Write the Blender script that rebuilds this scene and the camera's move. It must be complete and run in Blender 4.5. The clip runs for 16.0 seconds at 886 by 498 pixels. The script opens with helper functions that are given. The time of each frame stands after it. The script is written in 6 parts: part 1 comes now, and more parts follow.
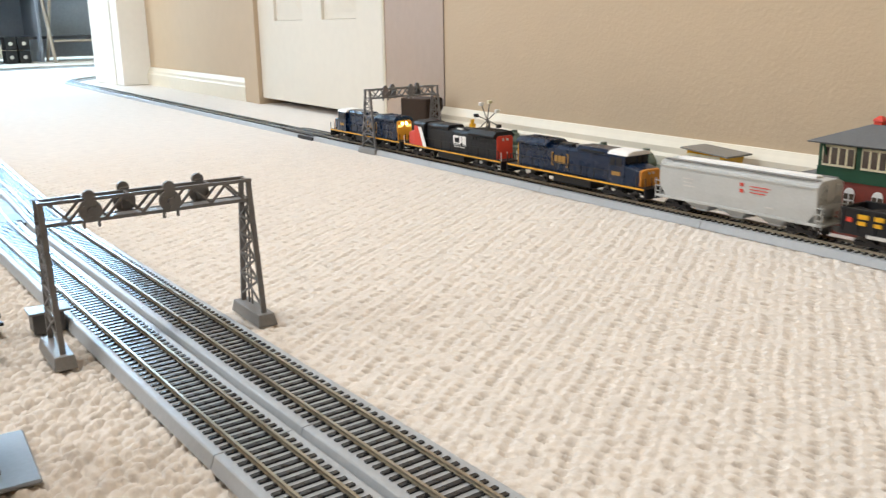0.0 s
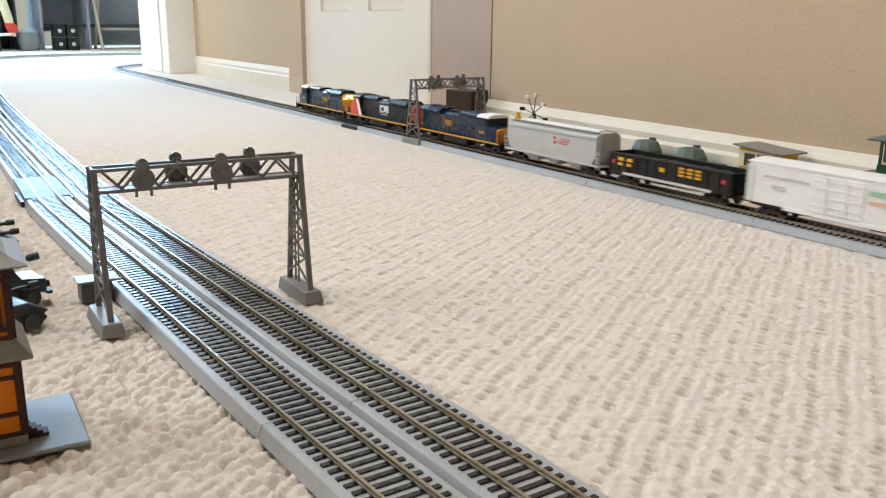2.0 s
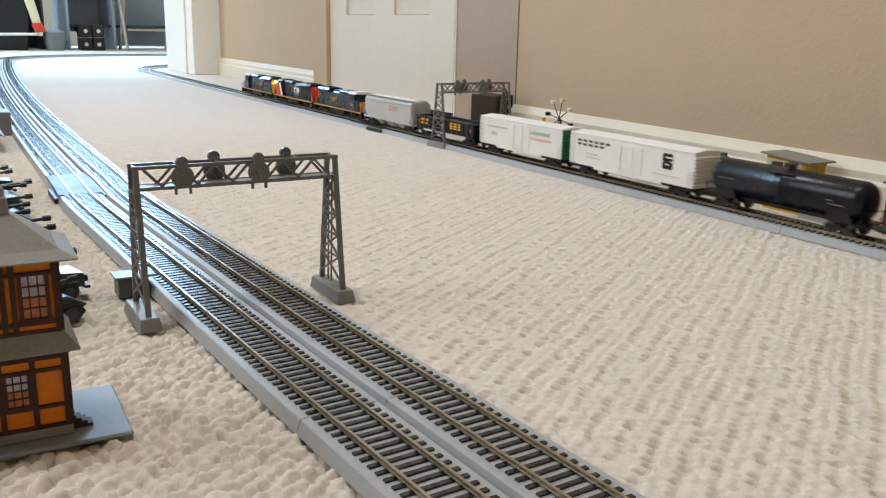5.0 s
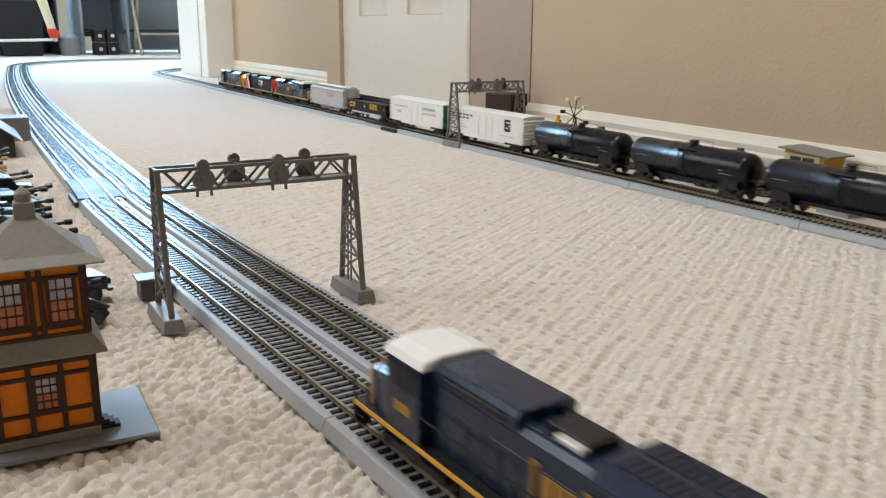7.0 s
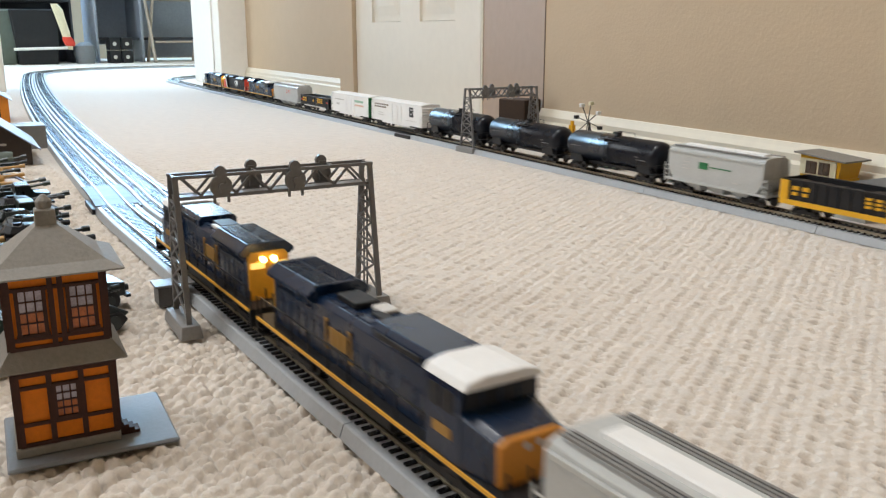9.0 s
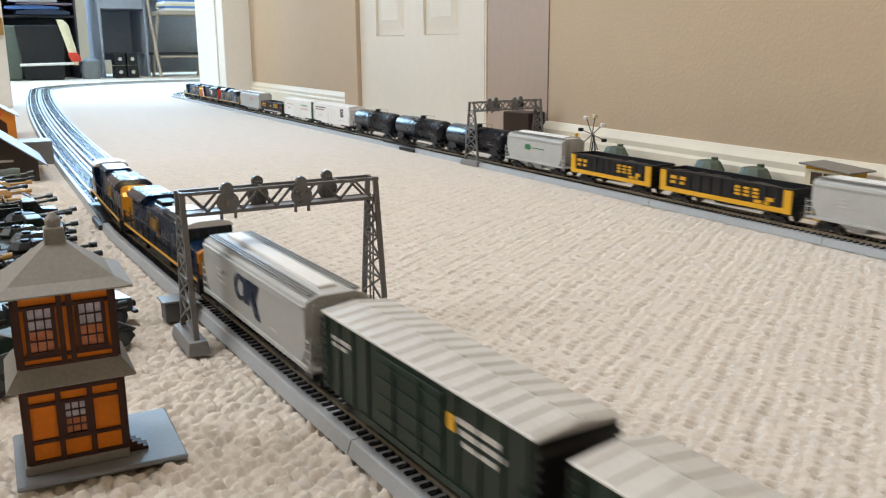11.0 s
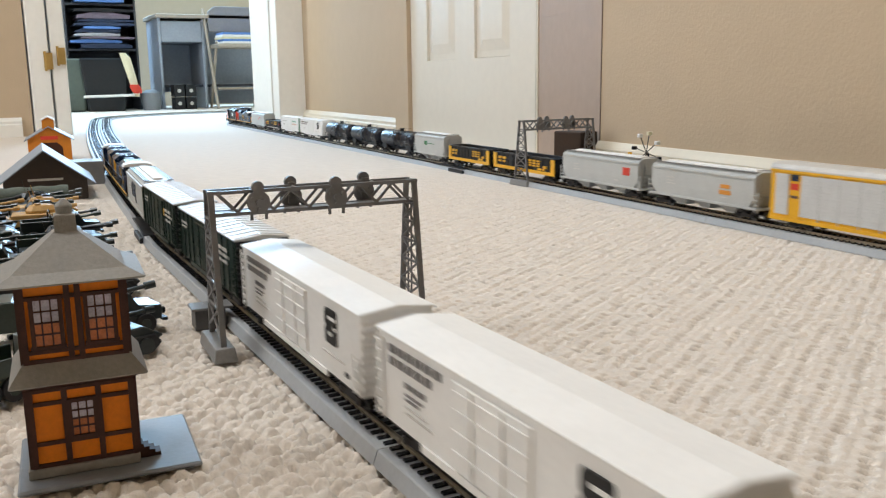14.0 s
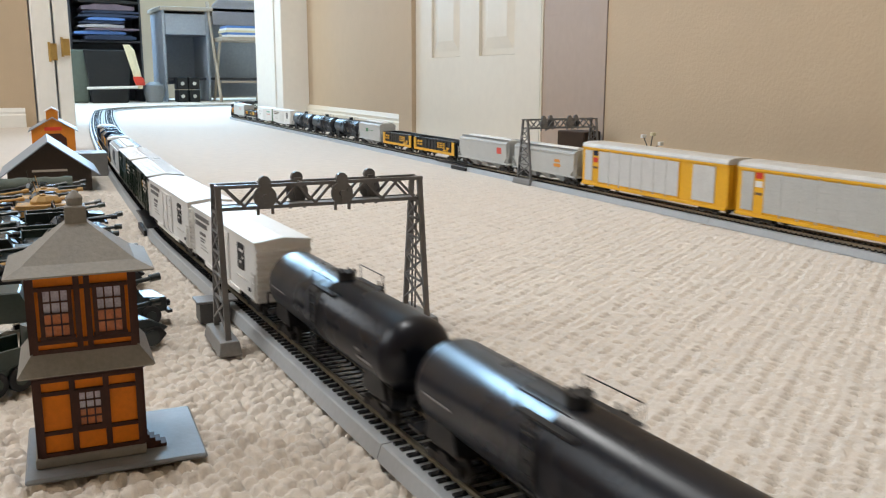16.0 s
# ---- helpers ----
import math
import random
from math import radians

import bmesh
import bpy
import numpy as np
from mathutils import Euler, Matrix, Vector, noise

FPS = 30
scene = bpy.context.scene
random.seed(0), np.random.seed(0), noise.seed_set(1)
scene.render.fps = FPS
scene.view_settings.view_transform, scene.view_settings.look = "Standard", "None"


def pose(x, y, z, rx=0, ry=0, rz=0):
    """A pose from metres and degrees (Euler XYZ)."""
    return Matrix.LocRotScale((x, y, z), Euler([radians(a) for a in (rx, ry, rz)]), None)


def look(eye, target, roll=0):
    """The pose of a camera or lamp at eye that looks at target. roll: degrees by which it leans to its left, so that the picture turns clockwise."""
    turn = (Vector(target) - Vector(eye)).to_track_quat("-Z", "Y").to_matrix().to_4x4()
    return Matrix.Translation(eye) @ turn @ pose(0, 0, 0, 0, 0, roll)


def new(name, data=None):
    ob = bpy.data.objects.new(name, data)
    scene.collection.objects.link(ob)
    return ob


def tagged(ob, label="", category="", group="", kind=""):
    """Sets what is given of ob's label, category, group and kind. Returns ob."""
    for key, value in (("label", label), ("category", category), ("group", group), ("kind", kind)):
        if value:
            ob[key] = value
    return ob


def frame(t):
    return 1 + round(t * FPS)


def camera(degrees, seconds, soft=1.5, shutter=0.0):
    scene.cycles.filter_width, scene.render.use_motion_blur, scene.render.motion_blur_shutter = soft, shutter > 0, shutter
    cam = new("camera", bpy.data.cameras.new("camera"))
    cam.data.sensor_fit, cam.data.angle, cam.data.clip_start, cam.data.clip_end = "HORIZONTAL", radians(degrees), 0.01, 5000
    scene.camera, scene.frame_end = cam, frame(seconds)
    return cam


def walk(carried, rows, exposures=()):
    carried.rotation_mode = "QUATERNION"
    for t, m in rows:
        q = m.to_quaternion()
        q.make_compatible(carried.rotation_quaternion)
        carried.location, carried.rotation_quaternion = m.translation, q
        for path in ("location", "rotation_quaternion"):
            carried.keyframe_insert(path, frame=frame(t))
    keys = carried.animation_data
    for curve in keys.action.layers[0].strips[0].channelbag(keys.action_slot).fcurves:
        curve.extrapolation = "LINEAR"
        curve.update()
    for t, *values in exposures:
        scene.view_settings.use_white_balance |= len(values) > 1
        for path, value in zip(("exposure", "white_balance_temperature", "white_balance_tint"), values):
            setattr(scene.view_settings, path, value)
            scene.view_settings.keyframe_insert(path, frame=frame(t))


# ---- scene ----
cam = camera(53.83, 16.0, soft=1.2, shutter=0.9)
walk(cam, [
    (0, look((-0.1059, -0.5029, 0.1886), (1.0474, 1.0517, -0.3145), -0.95)),
    (0.5, look((-0.1092, -0.4991, 0.1849), (1.0149, 1.0749, -0.3240), -0.42)),
    (1, look((-0.1104, -0.4931, 0.1793), (0.9888, 1.1008, -0.3219), -0.09)),
    (1.5, look((-0.1108, -0.4921, 0.1768), (0.9861, 1.1036, -0.3240), 0.35)),
    (2, look((-0.1114, -0.4925, 0.1757), (0.9797, 1.1064, -0.3270), 0.54)),
    (2.5, look((-0.1122, -0.4923, 0.1766), (0.9781, 1.1108, -0.3149), 0.78)),
    (3, look((-0.1153, -0.4917, 0.1763), (0.9715, 1.1177, -0.3019), 0.91)),
    (3.5, look((-0.1166, -0.4917, 0.1754), (0.9625, 1.1220, -0.3061), 1.18)),
    (4, look((-0.1189, -0.4922, 0.1756), (0.9519, 1.1264, -0.3077), 1.43)),
    (6.5, look((-0.1258, -0.4915, 0.1742), (0.9134, 1.1405, -0.3326), 0.61)),
    (7, look((-0.1266, -0.4915, 0.1752), (0.9070, 1.1475, -0.3197), 0.32)),
    (7.5, look((-0.1270, -0.4893, 0.1717), (0.8989, 1.1564, -0.3171), 0.16)),
    (8, look((-0.1276, -0.4900, 0.1714), (0.8904, 1.1605, -0.3180), 0.00)),
    (8.5, look((-0.1290, -0.4896, 0.1724), (0.8872, 1.1620, -0.3171), 0.08)),
    (9, look((-0.1288, -0.4905, 0.1752), (0.8827, 1.1662, -0.3066), 0.00)),
    (9.5, look((-0.1289, -0.4922, 0.1770), (0.8851, 1.1670, -0.2911), -0.18)),
    (10, look((-0.1303, -0.4918, 0.1774), (0.8805, 1.1714, -0.2831), -0.31)),
    (12.5, look((-0.1256, -0.4852, 0.1726), (0.8499, 1.2073, -0.2563), -0.66)),
    (13, look((-0.1192, -0.4775, 0.1619), (0.8171, 1.2465, -0.2269), -1.24)),
    (13.5, look((-0.1124, -0.4725, 0.1538), (0.7836, 1.2735, -0.2318), -1.21)),
    (14, look((-0.1100, -0.4709, 0.1538), (0.7983, 1.2699, -0.2265), -0.74)),
    (14.5, look((-0.1115, -0.4720, 0.1546), (0.8013, 1.2675, -0.2208), -0.51)),
    (15, look((-0.1124, -0.4713, 0.1539), (0.7989, 1.2668, -0.2317), -0.14)),
    (15.5, look((-0.1140, -0.4721, 0.1540), (0.7953, 1.2659, -0.2368), 0.06)),
    (16, look((-0.1136, -0.4724, 0.1547), (0.7936, 1.2675, -0.2327), 0.17)),
], [(0, 0.05), (1.0, -0.03), (2.0, -0.16), (3.0, -0.25), (4.0, -0.33), (6.5, -0.42), (8.0, -0.34), (9.3, -0.26), (13.5, -0.26), (16, -0.30)])

# ---- world and lights ----
world = bpy.data.worlds.new("sky")
scene.world = world
world.use_nodes = True
wn = world.node_tree
sky = wn.nodes.new("ShaderNodeTexSky")
sky.sky_type, sky.sun_disc = "NISHITA", False
sky.sun_elevation, sky.sun_rotation = radians(40), radians(20)
wn.links.new(sky.outputs["Color"], wn.nodes["Background"].inputs["Color"])
wn.nodes["Background"].inputs["Strength"].default_value = 0.12


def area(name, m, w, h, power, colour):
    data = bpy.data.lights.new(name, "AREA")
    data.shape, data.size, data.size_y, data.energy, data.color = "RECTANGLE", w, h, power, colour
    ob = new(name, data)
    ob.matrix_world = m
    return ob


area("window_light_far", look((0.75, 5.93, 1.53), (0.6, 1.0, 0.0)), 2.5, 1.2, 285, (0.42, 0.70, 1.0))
# assumed, unseen window of the far room, added to brighten the jamb
area("added_light_far_west", look((-1.73, 4.05, 1.40), (0.8, 3.2, 0.3)), 1.2, 1.2, 52, (0.88, 0.95, 1.0))
# fill from the left through a window that is only assumed
area("added_light_side", look((-1.72, 1.2, 1.45), (0.3, 0.9, 0.0)), 1.5, 1.2, 34, (0.92, 0.97, 1.0))
# overhead fill for the near room, no fixture stands behind it
area("added_light_overhead", look((-0.2, 0.3, 2.36), (-0.2, 0.3001, 0.0)), 0.5, 0.5, 33, (0.97, 0.98, 0.98))


# ---- materials ----
def mat(name, colour, rough=0.5, metal=0.0, vary=0.12, scale=40.0, bump=0.0, bump_scale=400.0, emit=0.0, clear=0.0, per_object=0.0, spec=0.5):
    """A surface with two scales of tone, a fine relief and a varied gloss."""
    m = bpy.data.materials.new(name)
    m.use_nodes = True
    nt = m.node_tree
    b = nt.nodes["Principled BSDF"]
    b.inputs["Metallic"].default_value, b.inputs["Specular IOR Level"].default_value = metal, spec
    co = nt.nodes.new("ShaderNodeTexCoord")
    n1 = nt.nodes.new("ShaderNodeTexNoise")
    n1.inputs["Scale"].default_value, n1.inputs["Detail"].default_value = scale, 6
    n2 = nt.nodes.new("ShaderNodeTexNoise")
    n2.inputs["Scale"].default_value, n2.inputs["Detail"].default_value = scale * 9, 4
    for n in (n1, n2):
        nt.links.new(co.outputs["Object"], n.inputs["Vector"])
    add = nt.nodes.new("ShaderNodeMath")
    add.operation = "ADD"
    nt.links.new(n1.outputs["Fac"], add.inputs[0])
    nt.links.new(n2.outputs["Fac"], add.inputs[1])
    source = add.outputs[0]
    if per_object:
        info = nt.nodes.new("ShaderNodeObjectInfo")
        more = nt.nodes.new("ShaderNodeMath")
        more.operation, more.inputs[1].default_value = "MULTIPLY_ADD", per_object
        nt.links.new(info.outputs["Random"], more.inputs[0])
        nt.links.new(source, more.inputs[2])
        source = more.outputs[0]
    ramp = nt.nodes.new("ShaderNodeMapRange")
    ramp.inputs["From Min"].default_value, ramp.inputs["From Max"].default_value = 0.65, 1.35
    ramp.inputs["To Min"].default_value, ramp.inputs["To Max"].default_value = 1 - vary, 1 + vary
    nt.links.new(source, ramp.inputs["Value"])
    mix = nt.nodes.new("ShaderNodeVectorMath")
    mix.operation = "SCALE"
    mix.inputs[0].default_value = colour
    nt.links.new(ramp.outputs["Result"], mix.inputs["Scale"])
    nt.links.new(mix.outputs["Vector"], b.inputs["Base Color"])
    r2 = nt.nodes.new("ShaderNodeMapRange")
    r2.inputs["To Min"].default_value, r2.inputs["To Max"].default_value = max(rough - 0.12, 0.05), min(rough + 0.12, 1)
    nt.links.new(n1.outputs["Fac"], r2.inputs["Value"])
    nt.links.new(r2.outputs["Result"], b.inputs["Roughness"])
    b.inputs["Coat Weight"].default_value = clear
    if bump:
        n3 = nt.nodes.new("ShaderNodeTexNoise")
        n3.inputs["Scale"].default_value, n3.inputs["Detail"].default_value = bump_scale, 5
        nt.links.new(co.outputs["Object"], n3.inputs["Vector"])
        bp = nt.nodes.new("ShaderNodeBump")
        bp.inputs["Strength"].default_value, bp.inputs["Distance"].default_value = 0.6, bump
        nt.links.new(n3.outputs["Fac"], bp.inputs["Height"])
        nt.links.new(bp.outputs["Normal"], b.inputs["Normal"])
    if emit:
        b.inputs["Emission Color"].default_value = (*colour, 1)
        b.inputs["Emission Strength"].default_value = emit
    return m


M = {
    "carpet": mat("berber_carpet", (0.700, 0.625, 0.545), 0.95, 0, 0.10, 55, 0.0009, 1300),
    "wall": mat("beige_wall_paint", (0.52, 0.402, 0.275), 0.75, 0, 0.03, 3, 0.0007, 210),
    "corner_strip": mat("dull_brown_strip", (0.17, 0.115, 0.08), 0.8),
    # wall paint, a little pinker, darkened for the shade on the recess face
    "wall_pink_shaded": mat("pinkish_shaded_wall_paint", (0.385, 0.27, 0.19), 0.6, 0, 0.05, 6, 0.0005, 90),
    "ceiling": mat("ceiling_paint", (0.78, 0.76, 0.72), 0.9, 0, 0.03, 3, 0.002, 90),
    "trim": mat("cream_trim_paint", (0.74, 0.68, 0.56), 0.6, 0, 0.04, 6, 0.0002, 60),
    "white_trim": mat("white_trim_paint", (0.84, 0.82, 0.77), 0.4, 0, 0.03, 6, 0.0002, 60),
    "door": mat("cream_door_paint", (0.74, 0.69, 0.60), 0.38, 0, 0.03, 5, 0.0003, 120),
    "gap": mat("gap_backing_black", (0.012, 0.011, 0.01), 0.9),
    "roadbed": mat("grey_plastic_roadbed", (0.37, 0.385, 0.40), 0.42, 0, 0.08, 30, 0.0001, 900),
    "tie": mat("black_plastic_tie", (0.012, 0.012, 0.014), 0.28, 0, 0.35, 90, 0.0001, 1400, per_object=0.5),
    "rail": mat("tarnished_metal_rail", (0.43, 0.385, 0.30), 0.33, 1.0, 0.15, 60),
    "grey": mat("grey_plastic", (0.165, 0.160, 0.160), 0.4, 0, 0.12, 60, 0.0001, 900),
    "shaded_grey": mat("shaded_grey_plastic", (0.06, 0.06, 0.062), 0.4, 0, 0.15, 60),
    "base": mat("light_grey_plastic", (0.21, 0.205, 0.20), 0.45, 0, 0.12, 60, 0.0001, 900),
    "blue": mat("dark_blue_paint", (0.0030, 0.0145, 0.044), 0.27, 0, 0.1, 50),
    "yellow": mat("golden_yellow_paint", (0.72, 0.36, 0.025), 0.45, 0, 0.1, 60),
    "orange": mat("orange_yellow_paint", (0.66, 0.26, 0.03), 0.45, 0, 0.1, 60),
    "black": mat("black_plastic", (0.011, 0.011, 0.013), 0.45, 0, 0.3, 60, spec=0.35),
    "chassis": mat("dusty_black_chassis", (0.020, 0.017, 0.016), 0.6, 0, 0.3, 90, spec=0.3),
    "tank": mat("semi_gloss_black_paint", (0.0035, 0.0050, 0.011), 0.29, 0, 0.3, 30, spec=0.34),
    "red": mat("red_paint", (0.62, 0.045, 0.022), 0.45, 0, 0.1, 60),
    "white": mat("white_plastic", (0.82, 0.81, 0.79), 0.5, 0, 0.05, 40),
    "lightgrey": mat("light_grey_paint", (0.47, 0.475, 0.46), 0.5, 0, 0.08, 50),
    "silver": mat("brushed_silver_paint", (0.62, 0.60, 0.57), 0.42, 0.2, 0.1, 50),
    "panel": mat("grey_white_panel", (0.56, 0.56, 0.55), 0.5, 0, 0.08, 60),
    "green": mat("dark_green_paint", (0.006, 0.020, 0.013), 0.4, 0, 0.2, 50, spec=0.35),
    "brightgreen": mat("bright_green_paint", (0.015, 0.16, 0.05), 0.5, 0, 0.1, 50),
    "railyellow": mat("deep_yellow_paint", (0.76, 0.40, 0.012), 0.45, 0, 0.08, 50),
    "steel": mat("blackened_steel", (0.10, 0.095, 0.09), 0.4, 0.8, 0.2, 60),
    "pale_mark": mat("pale_print", (0.55, 0.53, 0.50), 0.6),
    "brown_mark": mat("brown_print", (0.12, 0.07, 0.04), 0.6),
    "grey_mark": mat("faded_grey_print", (0.20, 0.19, 0.19), 0.6),
    "roof": mat("grey_brown_roof_plastic", (0.235, 0.22, 0.195), 0.55, 0, 0.14, 60, 0.0004, 700),
    "orange_wall": mat("orange_plaster_plastic", (0.66, 0.175, 0.003), 0.65, 0, 0.12, 60, spec=0.3),
    "timber": mat("dark_brown_timber", (0.050, 0.017, 0.010), 0.55, 0, 0.25, 80, spec=0.25),
    "plate": mat("blue_grey_plastic_plate", (0.20, 0.215, 0.235), 0.5, 0, 0.08, 40, 0.0002, 500),
    "cream": mat("cream_window_frame", (0.72, 0.66, 0.46), 0.5),
    "brick": mat("red_brick_plastic", (0.20, 0.035, 0.022), 0.6, 0, 0.25, 200),
    "slate": mat("grey_slate_roof", (0.12, 0.125, 0.13), 0.6, 0, 0.15, 90),
    "sage": mat("grey_green_plastic", (0.085, 0.115, 0.085), 0.5, 0, 0.2, 60),
    "army": mat("olive_green_plastic", (0.020, 0.034, 0.026), 0.32, 0, 0.25, 60),
    "darkarmy": mat("dark_green_plastic", (0.009, 0.015, 0.015), 0.30, 0, 0.25, 60),
    "tan": mat("tan_plastic", (0.50, 0.30, 0.10), 0.5, 0, 0.15, 60),
    "barn": mat("dark_brown_barn_plastic", (0.045, 0.03, 0.022), 0.5, 0, 0.2, 90),
    "barnroof": mat("pale_blue_grey_roof", (0.26, 0.30, 0.35), 0.45, 0, 0.08, 60),
    "brass": mat("brass_hinge", (0.55, 0.38, 0.14), 0.35, 1.0),
    "brown": mat("brown_cardboard", (0.045, 0.026, 0.016), 0.8, 0, 0.15, 30),
    "navy": mat("navy_cloth", (0.03, 0.045, 0.09), 0.9, 0, 0.3, 20, 0.004, 40),
    "cloth_pale": mat("pale_cloth", (0.42, 0.42, 0.46), 0.9, 0, 0.25, 20, 0.004, 40),
    "cloth_mauve": mat("mauve_cloth", (0.18, 0.14, 0.18), 0.9, 0, 0.25, 20, 0.004, 40),
    "furniture": mat("grey_blue_furniture", (0.31, 0.34, 0.40), 0.5, 0, 0.1, 8),
    "darkshelf": mat("black_shelf", (0.035, 0.038, 0.05), 0.5, 0, 0.2, 10),
    "chairmetal": mat("beige_chair_metal", (0.40, 0.34, 0.28), 0.45, 0.2, 0.1, 10),
    "lamp": mat("warm_lamp_and_glow", (1.0, 0.72, 0.22), 0.4, emit=1.2),
    "lamp_white": mat("bright_warm_lamp", (1.0, 0.80, 0.42), 0.4, emit=45.0),
    "window_back": mat("dim_window_pane", (0.10, 0.075, 0.06), 0.12, 0, 0.3, 120),
    "brightgreen_dark": mat("deep_green_paint", (0.012, 0.065, 0.03), 0.5, 0, 0.15, 60),
    "orange_wall2": mat("orange_brick_plastic", (0.60, 0.20, 0.012), 0.65, 0, 0.15, 60),
    "brightgreen_pale": mat("pale_green_print", (0.32, 0.50, 0.38), 0.6),
    "orange_pale": mat("pale_orange_print", (0.70, 0.45, 0.36), 0.6),
    "army_pale": mat("pale_olive_canvas", (0.10, 0.12, 0.10), 0.8, 0, 0.2, 40),
    "sign_gold": mat("dull_gold_print", (0.34, 0.18, 0.035), 0.5, 0, 0.1, 60),
    "pane_light": mat("pale_window_pane", (0.42, 0.38, 0.44), 0.15, 0, 0.3, 150),
    "pane_reflection": mat("orange_reflection_pane", (0.46, 0.13, 0.035), 0.2, 0, 0.3, 150),
    "blue2": mat("blue_paper", (0.10, 0.22, 0.55), 0.7),
    "chairmetal_grey": mat("grey_chair_back", (0.26, 0.25, 0.26), 0.5, 0, 0.1, 10),
}


# ---- mesh helpers ----
def box(bm, x0, x1, y0, y1, z0, z1):
    v = [bm.verts.new((x, y, z)) for x in (x0, x1) for y in (y0, y1) for z in (z0, z1)]
    for f in ((0, 1, 3, 2), (4, 6, 7, 5), (0, 4, 5, 1), (2, 3, 7, 6), (0, 2, 6, 4), (1, 5, 7, 3)):
        bm.faces.new([v[i] for i in f])


def loft(bm, rings, caps=True):
    """A skin over rings of equal count."""
    rows = [[bm.verts.new(p) for p in ring] for ring in rings]
    n = len(rows[0])
    for a, b in zip(rows, rows[1:]):
        for i in range(n):
            bm.faces.new((a[i], a[(i + 1) % n], b[(i + 1) % n], b[i]))
    if caps:
        bm.faces.new(rows[0][::-1])
        bm.faces.new(rows[-1])


def along_y(bm, outline, y0, y1):
    loft(bm, [[(x, y, z) for x, z in outline] for y in (y0, y1)])


def along_x(bm, outline, x0, x1):
    loft(bm, [[(x, y, z) for y, z in outline] for x in (x0, x1)])


def tube(bm, a, b, r, n=6, r2=None):
    a, b = Vector(a), Vector(b)
    q = (b - a).to_track_quat("Z", "Y").to_matrix()
    ring = lambda p, rr: [p + q @ Vector((rr * math.cos(k * 2 * math.pi / n + math.pi / 4), rr * math.sin(k * 2 * math.pi / n + math.pi / 4), 0)) for k in range(n)]
    loft(bm, [ring(a, r), ring(b, r if r2 is None else r2)])


def bar(bm, a, b, w):
    tube(bm, a, b, w * 0.7071, 4)


def part(name, bm, material, parent=None, label="", bevel=0.0, turn=None, smooth=False):
    """Links a bmesh as one mesh object under a thing or a part."""
    if bevel:
        bmesh.ops.bevel(bm, geom=bm.edges[:], offset=bevel, segments=1, affect="EDGES", clamp_overlap=True)
    if turn is not None:
        bmesh.ops.transform(bm, matrix=turn, verts=bm.verts[:])
    bmesh.ops.recalc_face_normals(bm, faces=bm.faces[:])
    me = bpy.data.meshes.new(name)
    bm.to_mesh(me)
    bm.free()
    me.materials.append(M[material] if isinstance(material, str) else material)
    if smooth:
        me.polygons.foreach_set("use_smooth", [True] * len(me.polygons))
        me.set_sharp_from_angle(angle=radians(40))
    ob = new(name, me)
    if parent:
        ob.parent = parent
    if label:
        ob["label"] = label
    return ob


def boxpart(name, dims, material, parent=None, label="", bevel=0.0, turn=None):
    bm = bmesh.new()
    box(bm, *dims)
    return part(name, bm, material, parent, label, bevel, turn)


def thing(name, label, category, m=None, group=""):
    ob = new(name)
    ob.empty_display_size = 0.02
    if m is not None:
        ob.matrix_world = m
    return tagged(ob, label, category, group)


def setting(name, bm, material, label, category="", bevel=0.0):
    ob = part(name, bm, material, None, label, bevel)
    return tagged(ob, label, category or name.split("_")[0], "", "structure")


# ---- the room ----
def wall_x(y):
    """The face of the long wall beside the far track."""
    return 0.741 - 0.08 * (0.627 - y)


def door_x(y):
    return 0.845 + 0.06 * (y - 1.51)


def slab(name, material, label, a, b, z0, z1, thick, category="wall"):
    """An upright slab from a to b, thickened to the right of that way."""
    a, b = Vector((*a, 0)), Vector((*b, 0))
    n = (b - a).normalized().cross(Vector((0, 0, 1))) * thick
    bm = bmesh.new()
    loft(bm, [[(p.x, p.y, z) for p in (a, b, b + n, a + n)] for z in (z0, z1)])
    return setting(name, bm, material, label, category)


def board(bm, a, b, outline):
    """A strip from a to b on the left of that way: outline of (out, z)."""
    a, b = Vector((*a, 0)), Vector((*b, 0))
    n = -(b - a).normalized().cross(Vector((0, 0, 1)))
    loft(bm, [[tuple(p + n * o + Vector((0, 0, z))) for o, z in outline] for p in (a, b)])


BASE = [(-0.002, 0), (0.013, 0), (0.013, 0.036), (0.010, 0.040), (0.010, 0.047), (0.006, 0.053), (0.003, 0.058), (-0.002, 0.058)]
CEIL = 2.44


